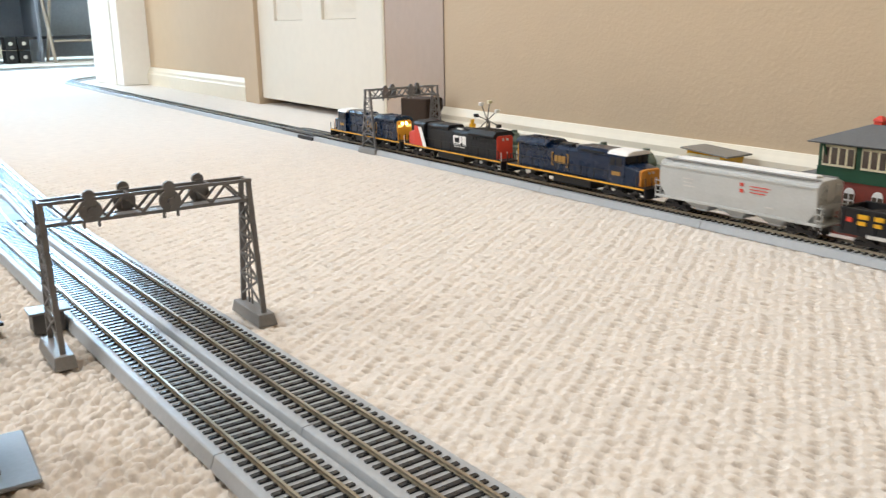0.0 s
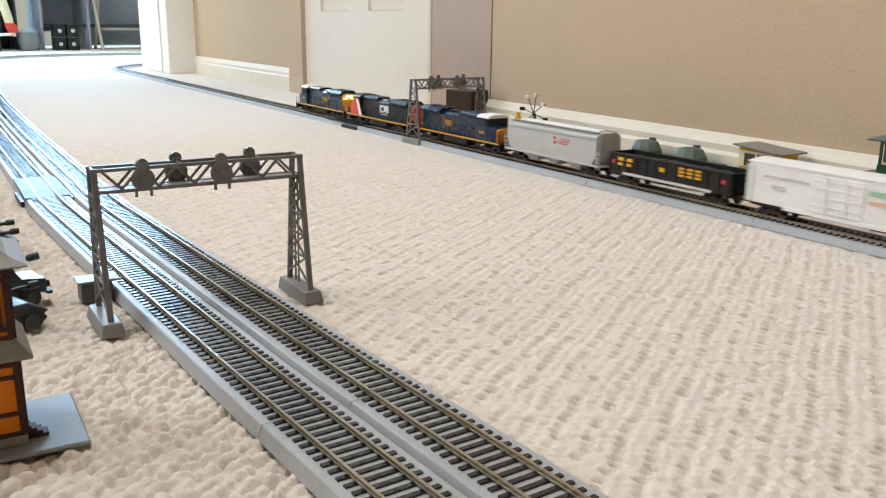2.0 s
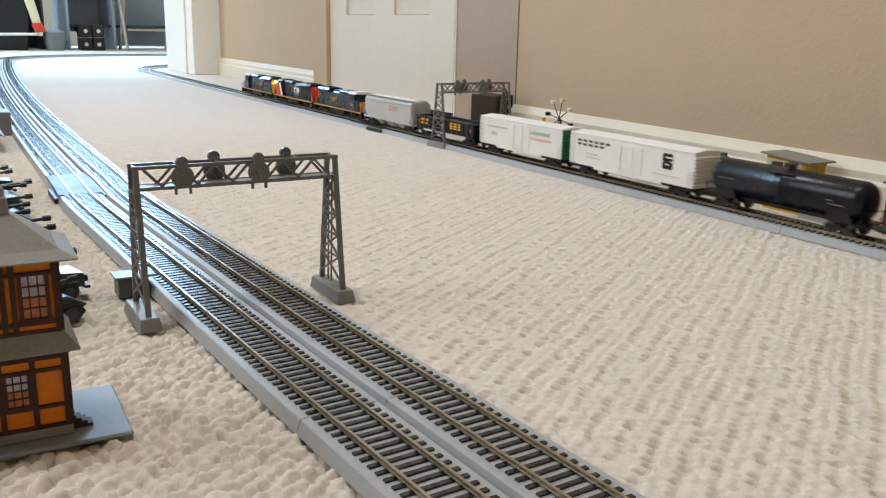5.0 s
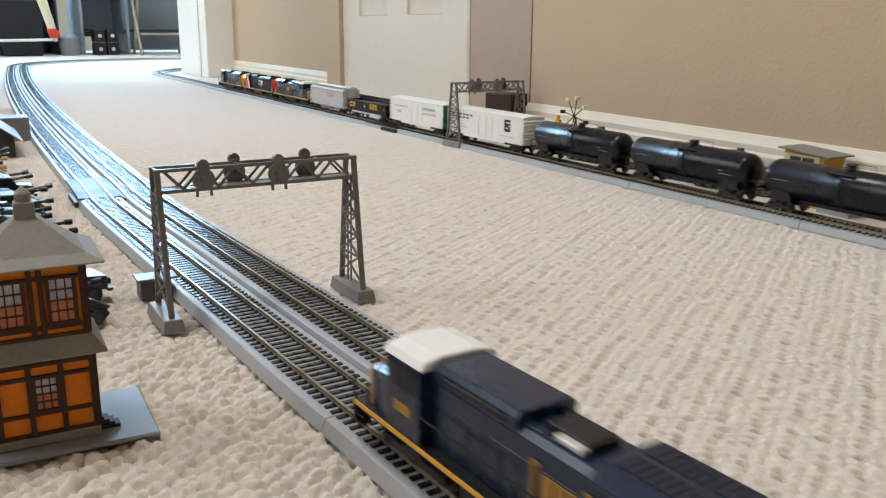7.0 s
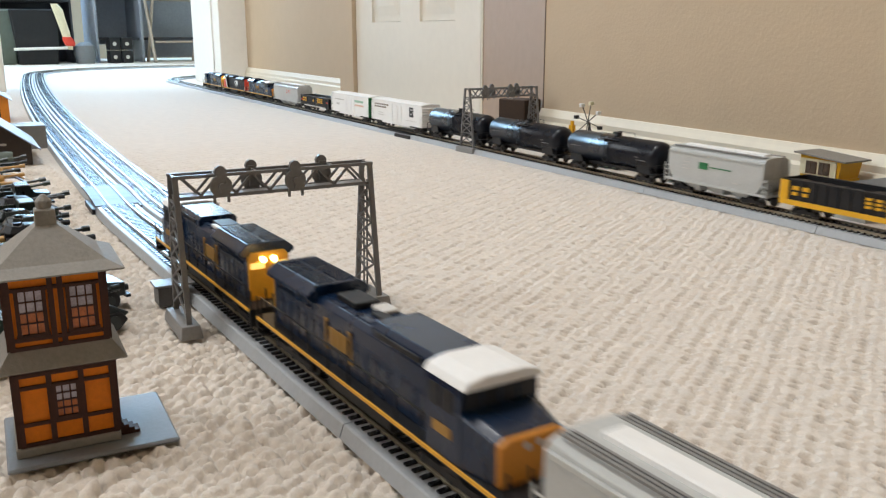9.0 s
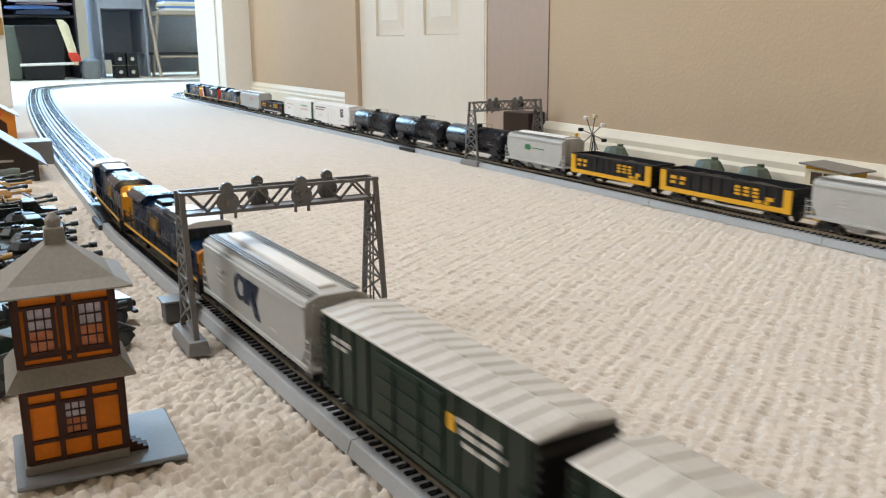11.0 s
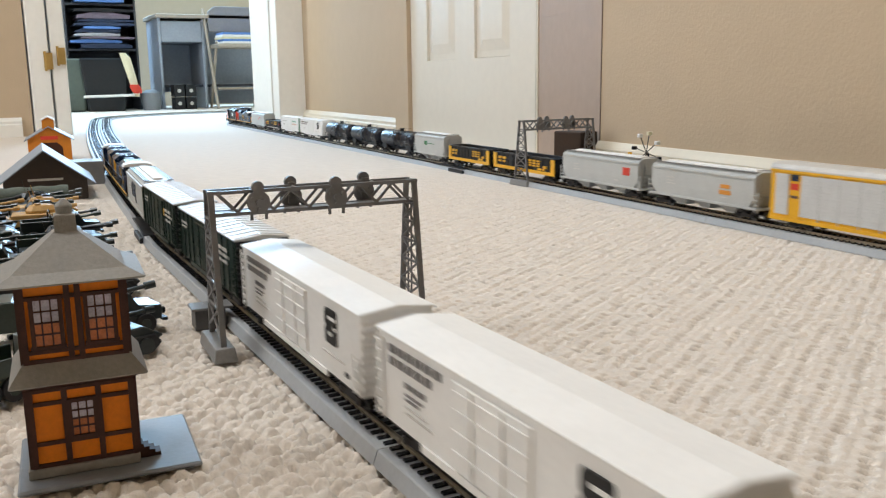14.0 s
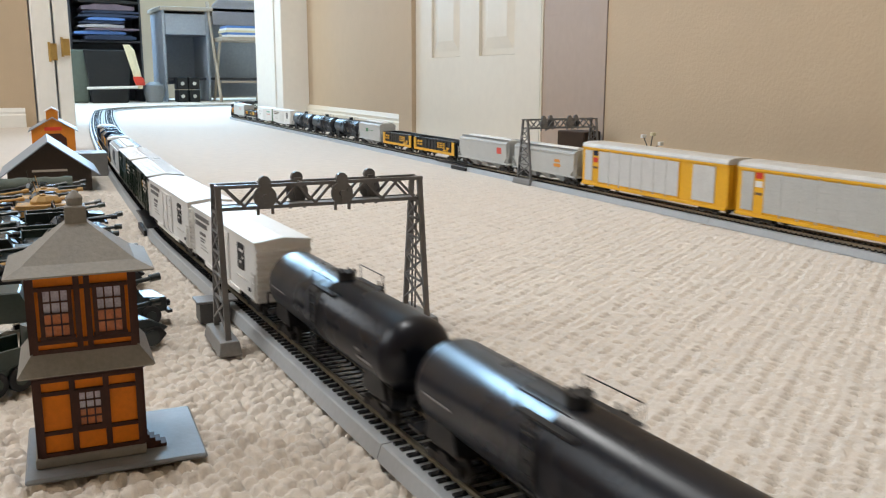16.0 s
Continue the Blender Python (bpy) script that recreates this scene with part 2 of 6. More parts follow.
def carpet():
    """Looped pile as relief where the camera is near, and a plain sheet with the same pile beyond."""
    x0, x1, y0, y1, d = -0.20, 0.60, -0.44, 0.98, 0.0012
    xs, ys = np.arange(x0, x1 + d / 2, d), np.arange(y0, y1 + d / 2, d)
    X, Y = np.meshgrid(xs, ys)
    # rows of loops run at 59 degrees from the tracks; every second seam is a deeper groove with pits
    ang = radians(59)
    along, across = X * math.sin(ang) + Y * math.cos(ang), X * math.cos(ang) - Y * math.sin(ang)
    wob = 0.0006 * np.sin(along / 0.021 + across / 0.05) + 0.0005 * np.sin(along / 0.0083 + 2 * across / 0.03)
    U, V = (across + wob) / 0.0073, along / 0.0066
    rng = np.random.default_rng(4)
    n = 420
    jit, rise = rng.uniform(-0.20, 0.20, (n, n, 2)), rng.uniform(0.55, 1.1, (n, n))
    wide, slant = rng.uniform(0.85, 1.2, (n, n)), rng.uniform(-0.35, 0.35, (n, n))
    pit = rng.uniform(0.2, 1.0, (n, n)) * (rng.random((n, n)) < 0.85)
    dome, hole = np.zeros_like(X), np.zeros_like(X)
    iu, iv = np.floor(U).astype(int), np.floor(V).astype(int)
    for a in (-1, 0, 1):
        for b in (-1, 0, 1):
            cu, cv = iu + a, iv + b
            ju, jv = cu % n, cv % n
            du = U - (cu + 0.5 + jit[ju, jv, 0])
            dv = V - (cv + 0.5 + 0.5 * (cu % 2) + jit[ju, jv, 1])
            su, sv = du / (0.56 * wide[ju, jv]), (dv + slant[ju, jv] * du) / 0.55
            dome = np.maximum(dome, rise[ju, jv] * np.clip(1 - su ** 2 - sv ** 2, 0, 1) ** 0.38)
            hu, hv = du - 0.5 - 0.4 * jit[ju, jv, 1], dv - 0.5
            deep = pit[ju, jv] * np.where(cu % 2 == 1, 1.0, 0.15)
            hole = np.maximum(hole, deep * np.exp(-((hu / 0.38) ** 2 + (hv / 0.22) ** 2) ** 1.3))
    lump = np.where(X < 0.03, 1.0, 0.22)
    strand = 0.00035 * np.sin(along / 0.00043 + 3 * across / 0.0021) * np.where(X < 0.03, 1.0, 0.3)
    Z = (dome - 1.0) * 0.0046 * lump + strand * dome - hole * np.where(X < 0.03, 0.0058, 0.0074)
    edge = (np.minimum(np.minimum(X - x0, x1 - X), Y - y0).clip(0, 0.05) / 0.05) * ((y1 - Y).clip(0, 0.45) / 0.45)
    Z = Z * edge
    ny, nx = X.shape
    verts = np.stack([X, Y, Z], -1).reshape(-1, 3)
    k = np.arange(ny * nx).reshape(ny, nx)
    quads = np.stack([k[:-1, :-1], k[:-1, 1:], k[1:, 1:], k[1:, :-1]], -1).reshape(-1, 4)
    xe, ye = xs[-1], ys[-1]
    ring = [(-2, -2.4, 0), (2.9, -2.4, 0), (2.9, 6.3, 0), (-2, 6.3, 0)]
    inner = [k[0, 0], k[0, -1], k[-1, -1], k[-1, 0]]
    m = len(verts)
    outer = [[m + i, m + (i + 1) % 4, int(inner[(i + 1) % 4]), int(inner[i])] for i in range(4)]
    me = bpy.data.meshes.new("floor")
    me.from_pydata(verts.tolist() + ring, [], quads.tolist() + outer)
    me.polygons.foreach_set("use_smooth", [True] * len(me.polygons))
    pile = M["carpet"]
    nt = pile.node_tree
    vor = nt.nodes.new("ShaderNodeTexVoronoi")
    vor.inputs["Scale"].default_value = 105
    co = nt.nodes.new("ShaderNodeTexCoord")
    nt.links.new(co.outputs["Object"], vor.inputs["Vector"])
    old = next(x for x in nt.nodes if x.type == "BUMP")
    bp = nt.nodes.new("ShaderNodeBump")
    bp.invert = True
    bp.inputs["Strength"].default_value, bp.inputs["Distance"].default_value = 0.22, 0.0016
    nt.links.new(vor.outputs["Distance"], bp.inputs["Height"])
    nt.links.new(old.outputs["Normal"], bp.inputs["Normal"])
    nt.links.new(bp.outputs["Normal"], nt.nodes["Principled BSDF"].inputs["Normal"])
    nt.nodes["Principled BSDF"].inputs["Sheen Weight"].default_value = 0.3
    me.materials.append(pile)
    tagged(new("floor", me), "cream looped berber carpet over the whole floor", "carpet", "", "structure")


def room():
    carpet()
    slab("wall_east", "wall", "beige textured wall with a cream baseboard", (wall_x(-2.4), -2.4), (wall_x(0.627), 0.627), 0, CEIL, 0.5)
    slab("wall_recess", "wall_pink_shaded", "pinkish beige smooth wall beside the door, shade put into its colour", (0.741, 0.627), (door_x(0.90), 0.90), 0, CEIL, 0.4)
    # faint seams on the recess wall
    for z in (0.262, 0.40):
        bm = bmesh.new()
        board(bm, (0.7415, 0.629), (door_x(0.90) - 0.0005, 0.899), [(-0.001, z), (0.0003, z), (0.0003, z + 0.0008), (-0.001, z + 0.0008)])
        setting("trim_recess", bm, "wall_pink_shaded", "thin raised seam across the recess wall", "trim")
    # a thin brown strip for the dark line where the recess wall meets the long wall
    slab("trim_corner", "corner_strip", "narrow dark brown strip in the corner of the wall", (0.7398, 0.6258), (0.7403, 0.6282), 0.0, CEIL, 0.004, "trim")
    # the wall on the door's far side, and over the door
    slab("wall_door", "wall", "beige wall beyond the door", (door_x(1.545), 1.545), (door_x(2.5), 2.5), 0, CEIL, 0.12)
    slab("wall_over_door", "wall", "beige wall above the door", (door_x(0.90), 0.90), (door_x(1.545), 1.545), 2.05, CEIL, 0.12)
    # unseen backing, near-black to put shade into the gap under the door
    slab("wall_closet", "gap", "unseen near-black backing added behind the door", (1.4, 0.7), (1.5, 1.7), 0, CEIL, 0.05)
    for y0, y1, name in ((0.90, 0.905, "door_frame_right"), (1.513, 1.602, "door_frame_left")):
        bm = bmesh.new()
        out = 0.012 if y1 > 1 else 0.002
        board(bm, (door_x(y0), y0), (door_x(y1), y1), [(-0.1, 0), (out, 0), (out, 2.06), (-0.1, 2.06)])
        setting("trim_" + name, bm, "wall" if y1 > 1 else "trim", "narrow painted trim at the side of the door", "trim")
    bm = bmesh.new()
    board(bm, (wall_x(-2.4), -2.4), (0.741, 0.627), BASE)
    setting("baseboard_east", bm, "trim", "cream stepped baseboard along the wall", "baseboard")
    bm = bmesh.new()
    board(bm, (door_x(1.602), 1.602), (door_x(2.5), 2.5), BASE)
    setting("baseboard_door", bm, "trim", "cream stepped baseboard beside the door", "baseboard")
    # cross wall with the open doorway
    slab("wall_cross_left", "wall", "beige wall beside the doorway", (0.03, 2.5), (-2.0, 2.5), 0, CEIL, 0.14)
    slab("wall_cross_top", "wall", "beige wall over the doorway", (0.93, 2.5), (0.03, 2.5), 2.06, CEIL, 0.14)
    bm = bmesh.new()
    box(bm, 0.81, 0.93, 2.5, 2.82, 0, 2.06)
    box(bm, 0.805, 0.80995, 2.57, 2.60, 0, 2.05)
    setting("door_frame_east", bm, "white_trim", "white painted jamb of the open doorway", "door frame", 0.003)
    bm = bmesh.new()
    box(bm, 0.035, 0.092, 2.484, 2.64, 0, 2.06)
    box(bm, 0.098, 0.141, 2.49, 2.64, 0, 2.06)
    setting("door_frame_west", bm, "white_trim", "white painted jamb of the open doorway with brass hinges", "door frame", 0.003)
    for x, z in ((0.0915, 0.20), (0.128, 0.215), (0.0915, 1.0), (0.128, 1.0)):
        bm = bmesh.new()
        box(bm, x - 0.010, x + 0.010, 2.478, 2.489, z, z + 0.05)
        tube(bm, (x - 0.011, 2.48, z - 0.004), (x - 0.011, 2.48, z + 0.054), 0.004, 8)
        tagged(part("hinge", bm, "brass"), "brass door hinge on the white jamb", "hinge", "hinges")
    bm = bmesh.new()
    board(bm, (0.0, 2.5), (-2.0, 2.5), BASE)
    setting("baseboard_cross", bm, "white_trim", "white baseboard on the cross wall", "baseboard")
    # outer walls, with the far window and two added openings on the west
    bm = bmesh.new()
    for d in ((-1.9, -1.76, -2.4, 0.4, 0, CEIL), (-1.9, -1.76, 2.0, 3.4, 0, CEIL), (-1.9, -1.76, 4.7, 6.3, 0, CEIL), (-1.9, -1.76, 0.4, 2.0, 0, 0.8), (-1.9, -1.76, 0.4, 2.0, 2.1, CEIL), (-1.9, -1.76, 3.4, 4.7, 0, 0.75), (-1.9, -1.76, 3.4, 4.7, 2.05, CEIL)):
        box(bm, *d)
    setting("wall_west", bm, "wall", "beige wall with two added window openings", "wall")
    bm = bmesh.new()
    for d in ((-1.76, -0.55, 5.95, 6.1, 0, CEIL), (2.05, 2.8, 5.95, 6.1, 0, CEIL), (-0.55, 2.05, 5.95, 6.1, 0, 0.9), (-0.55, 2.05, 5.95, 6.1, 2.15, CEIL)):
        box(bm, *d)
    setting("wall_north", bm, "wall", "pale wall of the far room with a window opening", "wall")
    bm = bmesh.new()
    box(bm, -1.9, 2.8, -2.5, -2.38, 0, CEIL)
    setting("wall_south", bm, "wall", "plain beige wall", "wall")
    bm = bmesh.new()
    box(bm, 2.6, 2.8, 2.66, 5.95, 0, CEIL)
    setting("wall_far_room", bm, "wall", "plain beige wall of the far room", "wall")
    bm = bmesh.new()
    box(bm, 0.94, 2.8, 2.5, 2.66, 0, CEIL)
    setting("wall_cross_right", bm, "wall", "plain beige wall beside the doorway", "wall")
    bm = bmesh.new()
    box(bm, -1.9, 2.8, -2.5, 6.3, CEIL, CEIL + 0.1)
    setting("ceiling", bm, "ceiling", "plain off-white ceiling", "ceiling")
    # panel door
    y0, y1 = 0.907, 1.511
    m = Matrix.Translation((door_x(y0), y0, 0)) @ Matrix.Rotation(-math.atan(0.06), 4, "Z")
    door = thing("door_1", "closed cream painted panel door with a dark gap beneath", "door", m)
    door["kind"] = "structure"
    w = y1 - y0
    bm = bmesh.new()
    st, gap = 0.098, 0.095
    pw = (w - 2 * st - gap) / 2
    zs = ((0.198, 0.83), (1.0, 1.72), (1.82, 1.93))
    box(bm, 0.008, 0.04, 0, w, 0.016, 2.04)
    box(bm, -0.002, 0.008, 0, st, 0.016, 2.04)
    box(bm, -0.002, 0.008, w - st, w, 0.016, 2.04)
    box(bm, -0.002, 0.008, st + pw, st + pw + gap, 0.016, 2.04)
    last = 0.016
    for a, b in zs + ((2.04, 2.04),):
        for p in (st, st + pw + gap):
            box(bm, -0.002, 0.008, p, p + pw, last, a)
        last = b
    part("leaf", bm, "door", door)
    for a, b in zs:
        for p in (st, st + pw + gap):
            bm = bmesh.new()
            ring = lambda i, x: [(x, p + i, a + i), (x, p + pw - i, a + i), (x, p + pw - i, b - i), (x, p + i, b - i)]
            loft(bm, [ring(0.0, 0.0085), ring(0.001, 0.0040), ring(0.013, 0.0032), ring(0.036, -0.0012)])
            part("panel", bm, "door", door)


room()


# ---- track ----
RAIL = 0.0095
STEP = 0.01


def make_path(f, turn_y, radius, back=-1.6, arc=1.7, tail=1.2):
    """Points every STEP along x = f(y) up to turn_y, then a right-hand arc and a straight."""
    fine = [(f(y), y) for y in np.arange(back, turn_y, 0.0025)]
    (xa, ya), (xb, yb) = fine[-2], fine[-1]
    h = math.atan2(xb - xa, yb - ya)
    x, y = xb, yb
    for k in range(int((arc * radius + tail) / 0.0025)):
        if k * 0.0025 < arc * radius:
            h += 0.0025 / radius
        x, y = x + 0.0025 * math.sin(h), y + 0.0025 * math.cos(h)
        fine.append((x, y))
    P = np.array(fine)
    s = np.r_[0, np.cumsum(np.hypot(*np.diff(P, axis=0).T))]
    zero = np.interp(0.0, P[:, 1][: int(len(P) * 0.6)], s[: int(len(P) * 0.6)])
    return s - zero, P


def near_x(y):
    k = max(y - 0.33, 0)
    return 0.0385 - 0.008 * min(y + 0.1, 0) + 0.045 * k * min(1, k / 0.15) + 0.0135 * k * k


def far_x(y):
    return 0.5755 + 0.048 * y


PATH_A = make_path(near_x, 3.55, 0.75)
PATH_B = make_path(lambda y: near_x(y) + 0.0437, 3.55, 0.70)
PATH_C = make_path(far_x, 2.72, 0.42)


def on(path, s):
    return Vector((np.interp(s, path[0], path[1][:, 0]), np.interp(s, path[0], path[1][:, 1]), 0))


def frame_at(path, s):
    d = (on(path, s + 0.004) - on(path, s - 0.004)).normalized()
    return on(path, s), d, Vector((d.y, -d.x, 0))


def sweep(bm, path, s0, s1, outline, step=0.02):
    rings = []
    n = max(2, int((s1 - s0) / step) + 1)
    for s in np.linspace(s0, s1, n):
        p, d, r = frame_at(path, s)
        rings.append([tuple(p + r * o + Vector((0, 0, z))) for o, z in outline])
    loft(bm, rings)


BED = [(-0.0218, 0.0), (0.0218, 0.0), (0.0196, 0.0062), (0.0188, 0.0066), (-0.0188, 0.0066), (-0.0196, 0.0062)]
RAIL_OUT = [(-0.0011, 0.0072), (0.0011, 0.0072), (0.0010, 0.0076), (0.0004, 0.0078), (0.0004, 0.0087), (0.0007, 0.0089), (0.0007, 0.0095), (-0.0007, 0.0095), (-0.0007, 0.0089), (-0.0004, 0.0087), (-0.0004, 0.0078), (-0.0010, 0.0076)]
tie_bm = bmesh.new()
box(tie_bm, -0.0152, 0.0152, -0.00125, 0.00125, 0.0064, 0.0075)
bmesh.ops.recalc_face_normals(tie_bm, faces=tie_bm.faces[:])
TIE = bpy.data.meshes.new("tie")
tie_bm.to_mesh(TIE)
TIE.materials.append(M["tie"])
LENGTH = 0.2286
PITCH = LENGTH / 36


def track_section(path, s0, single, group):
    sec = thing("track_section", "grey roadbed track with black ties and tarnished rails", "toy track", None, group)
    bm = bmesh.new()
    sweep(bm, path, s0 + 0.0003, s0 + LENGTH - 0.0003, BED, 0.03)
    part("roadbed", bm, "roadbed", sec)
    for side in (-1, 1):
        bm = bmesh.new()
        sweep(bm, path, s0, s0 + LENGTH - 0.0006, [(o + side * 0.00895, z) for o, z in RAIL_OUT], 0.03)
        part("rail", bm, "rail", sec)
        bm = bmesh.new()
        for k in range(36):
            p, d, r = frame_at(path, s0 + (k + 0.5) * PITCH)
            q = p + r * side * 0.00895
            for o in (-0.0019, 0.0019):
                c = q + r * o
                tube(bm, (c.x, c.y, 0.0074), (c.x, c.y, 0.0081), 0.0007, 4)
        tagged(part("spike_strip", bm, "tie", sec), kind="stuff")
    bm = bmesh.new()
    for k in range(36):
        p, d, r = frame_at(path, s0 + (k + 0.5) * PITCH)
        m = Matrix((( r.x, d.x, 0, p.x), (r.y, d.y, 0, p.y), (0, 0, 1, 0), (0, 0, 0, 1)))
        if single:
            ob = new("tie", TIE)
            ob.parent = sec
            ob.matrix_local = m
        else:
            c = [m @ Vector(v) for v in ((-0.0152, -0.00125, 0.0064), (0.0152, -0.00125, 0.0064), (0.0152, 0.00125, 0.0064), (-0.0152, 0.00125, 0.0064))]
            loft(bm, [[tuple(v) for v in c], [(v.x, v.y, 0.0075) for v in c]])
    if single:
        bm.free()
    else:
        tagged(part("tie_strip", bm, "tie", sec), kind="stuff")


def rerailer(path, s0, group):
    """A black plate that fills the track between and beside the rails."""
    th = thing("rerailer_track", "black plastic rerailer plate between the rails of the track", "toy track", None, group)
    for o0, o1 in ((-0.0205, -0.0101), (-0.0078, 0.0078), (0.0101, 0.0205)):
        bm = bmesh.new()
        rings = []
        for s, z in ((s0, 0.0078), (s0 + 0.03, 0.0092), (s0 + 0.095, 0.0092), (s0 + 0.125, 0.0078)):
            p, d, r = frame_at(path, s)
            rings.append([tuple(p + r * o + Vector((0, 0, zz))) for o, zz in ((o0, 0.0066), (o1, 0.0066), (o1, z), (o0, z))])
        loft(bm, rings)
        part("ramp_plate", bm, "black", th)
    for side in (-1, 1):
        bm = bmesh.new()
        p0, d, r = frame_at(path, s0 + 0.0)
        a, b = frame_at(path, s0 - 0.004), frame_at(path, s0 + 0.05)
        pts = [a[0] + a[2] * side * 0.0215, b[0] + b[2] * side * 0.0215, b[0] + b[2] * side * 0.0255, a[0] + a[2] * side * 0.0245]
        loft(bm, [[(q.x, q.y, z) for q in pts] for z in (0.0, 0.0055)])
        part("side_wing", bm, "black", th)


# ---- signal bridges ----
def signal_bridge(m, label):
    th = thing("signal_bridge", label, "signal bridge", m, "signal bridges")
    half, top, deep = 0.0615, 0.0945, 0.0135
    for sx in (-1, 1):
        bm = bmesh.new()
        x = sx * half
        loft(bm, [[(x - a, -b, z), (x + a, -b, z), (x + a, b, z), (x - a, b, z)] for a, b, z in ((0.0066, 0.0235, 0), (0.0054, 0.0218, 0.0080))])
        foot = part("footing", bm, "base", th, "", 0.0004)
        leg = bmesh.new()
        for sy in (-1, 1):
            loft(leg, [[(x - w, y - 0.0011, z), (x + w, y - 0.0011, z), (x + w, y + 0.0010, z), (x - w, y + 0.0010, z)] for w, y, z in ((0.0016, sy * 0.0175, 0.0070), (0.0016, sy * 0.0058, top))])
        part("post", leg, "grey", th)
        lat = bmesh.new()
        levels = [0.013, 0.029, 0.043, 0.056, 0.068, 0.079]
        yat = lambda z: 0.0175 + (0.0058 - 0.0175) * (z - 0.008) / (top - 0.008)
        for dx in (-0.0012,):
            for a, b in zip(levels, levels[1:]):
                bar(lat, (x + dx, -yat(a), a), (x + dx, yat(b), b), 0.0011)
                bar(lat, (x + dx, yat(a), a), (x + dx, -yat(b), b), 0.0011)
                bar(lat, (x + dx, -yat(b), b), (x + dx, yat(b), b), 0.0012)
        part("lattice", lat, "grey", th)
        if sx == 1:
            lad = bmesh.new()
            for dy in (-0.0026, 0.0026):
                bar(lad, (x, dy + 0.004, 0.009), (x, dy + 0.001, top - 0.012), 0.0009)
            for k in range(17):
                z = 0.012 + k * 0.0042
                bar(lad, (x, 0.0014 + 0.003 * (1 - k / 17), z), (x, 0.0066 - 0.003 * k / 17, z), 0.0007)
            part("ladder", lad, "grey", th)
    tr = bmesh.new()
    for sy in (-1, 1):
        y = sy * 0.0062
        for z in (top - 0.0011, top - deep):
            bar(tr, (-half - 0.0019, y, z), (half + 0.0019, y, z), 0.0020)
        n = 11
        for k in range(n):
            a = -half + 0.004 + k * (2 * half - 0.008) / n
            b = a + (2 * half - 0.008) / n
            lo, hi = top - deep + 0.001, top - 0.0015
            bar(tr, (a, y, lo if k % 2 else hi), (b, y, hi if k % 2 else lo), 0.0014)
    for k in range(6):
        x = -half + k * 2 * half / 5
        bar(tr, (x, -0.0062, top - 0.001), (x, 0.0062, top - 0.001), 0.0013)
    part("truss", tr, "grey", th)
    fl = bmesh.new()
    box(fl, -half, half, -0.0052, 0.0052, top - deep - 0.0004, top - deep + 0.0006)
    part("walkway", fl, "base", th)
    for x, sy in ((-0.0355, -1), (-0.012, 1), (0.0105, -1), (0.034, 1)):
        y = sy * 0.0085
        bm = bmesh.new()
        zc = top - 0.0074
        tube(bm, (x, y - 0.0009, zc), (x, y + 0.0009, zc), 0.0066, 24)
        head = part("signal_target", bm, "grey", th)
        bm = bmesh.new()
        tube(bm, (x, y - 0.003, zc), (x, y + 0.0025, zc), 0.0019, 10)
        for a in range(3):
            c = (x + 0.0042 * math.cos(a * 2.094 + 0.5), zc + 0.0042 * math.sin(a * 2.094 + 0.5))
            tube(bm, (c[0], y - 0.0018, c[1]), (c[0], y, c[1]), 0.0011, 8)
        part("lens_hood", bm, "grey", head)
        bm = bmesh.new()
        box(bm, x - 0.0022, x + 0.0022, *sorted((y - sy * 0.0010, y - sy * 0.0030)), zc - 0.004, zc + 0.0085)
        for o in (-0.0042, 0.0042):
            box(bm, x + o - 0.0007, x + o + 0.0007, y - 0.0009, y + 0.0009, zc - 0.0100, zc - 0.005)
        tube(bm, (x, y - 0.001, zc + 0.0085), (x, y + 0.002, zc + 0.0085), 0.0036, 10)
        part("bracket", bm, "grey", head)
    return th


# ---- rolling stock ----
def truck(car, y, axles, base, turn):
    bm = bmesh.new()
    half = base * (axles - 1) / 2
    for sx in (-1, 1):
        x = sx * 0.0118
        along_x(bm, [(-half - 0.004, 0.0035), (half + 0.004, 0.0035), (half + 0.003, 0.0072), (half * 0.45, 0.0062), (0.0028, 0.0085), (-0.0028, 0.0085), (-half * 0.45, 0.0062), (-half - 0.003, 0.0072)], x - 0.0011, x + 0.0011)
        for k in range(axles):
            box(bm, x - 0.0016, x + 0.0016, -half + k * base - 0.0022, -half + k * base + 0.0022, 0.0032, 0.0068)
    box(bm, -0.011, 0.011, -0.004, 0.004, 0.0048, 0.0115)
    move = turn @ Matrix.Translation((0, y, 0))
    tk = part("truck", bm, "chassis", car, "", 0, move)
    for k in range(axles):
        for sx in (-1, 1):
            bm = bmesh.new()
            c = -half + k * base
            tube(bm, (sx * 0.0076, c, 0.0051), (sx * 0.0098, c, 0.0051), 0.0051, 14)
            part("wheel", bm, "steel", tk, "", 0, move)


def coupler(car, y, turn):
    s = 1 if y > 0 else -1
    bm = bmesh.new()
    box(bm, -0.0022, 0.0022, min(y, y + s * 0.006), max(y, y + s * 0.006), 0.0085, 0.0118)
    box(bm, -0.0032, 0.0032, min(y + s * 0.004, y + s * 0.0085), max(y + s * 0.004, y + s * 0.0085), 0.0076, 0.0125)
    part("coupler", bm, "steel", car, "", 0.0003, turn)


def marks(car, name, material, rects, x, turn, thick=0.0004, mid=0.0):
    """Flat printed shapes on both sides of a car: rects of (y0, y1, z0, z1)."""
    for sx in (-1, 1):
        for a, b, c, d in rects:
            bm = bmesh.new()
            a, b = (2 * mid - b, 2 * mid - a) if sx < 0 else (a, b)
            box(bm, *sorted((sx * (x - 0.0002), sx * (x + thick))), a, b, c, d)
            part(name, bm, material, car, "", 0, turn)


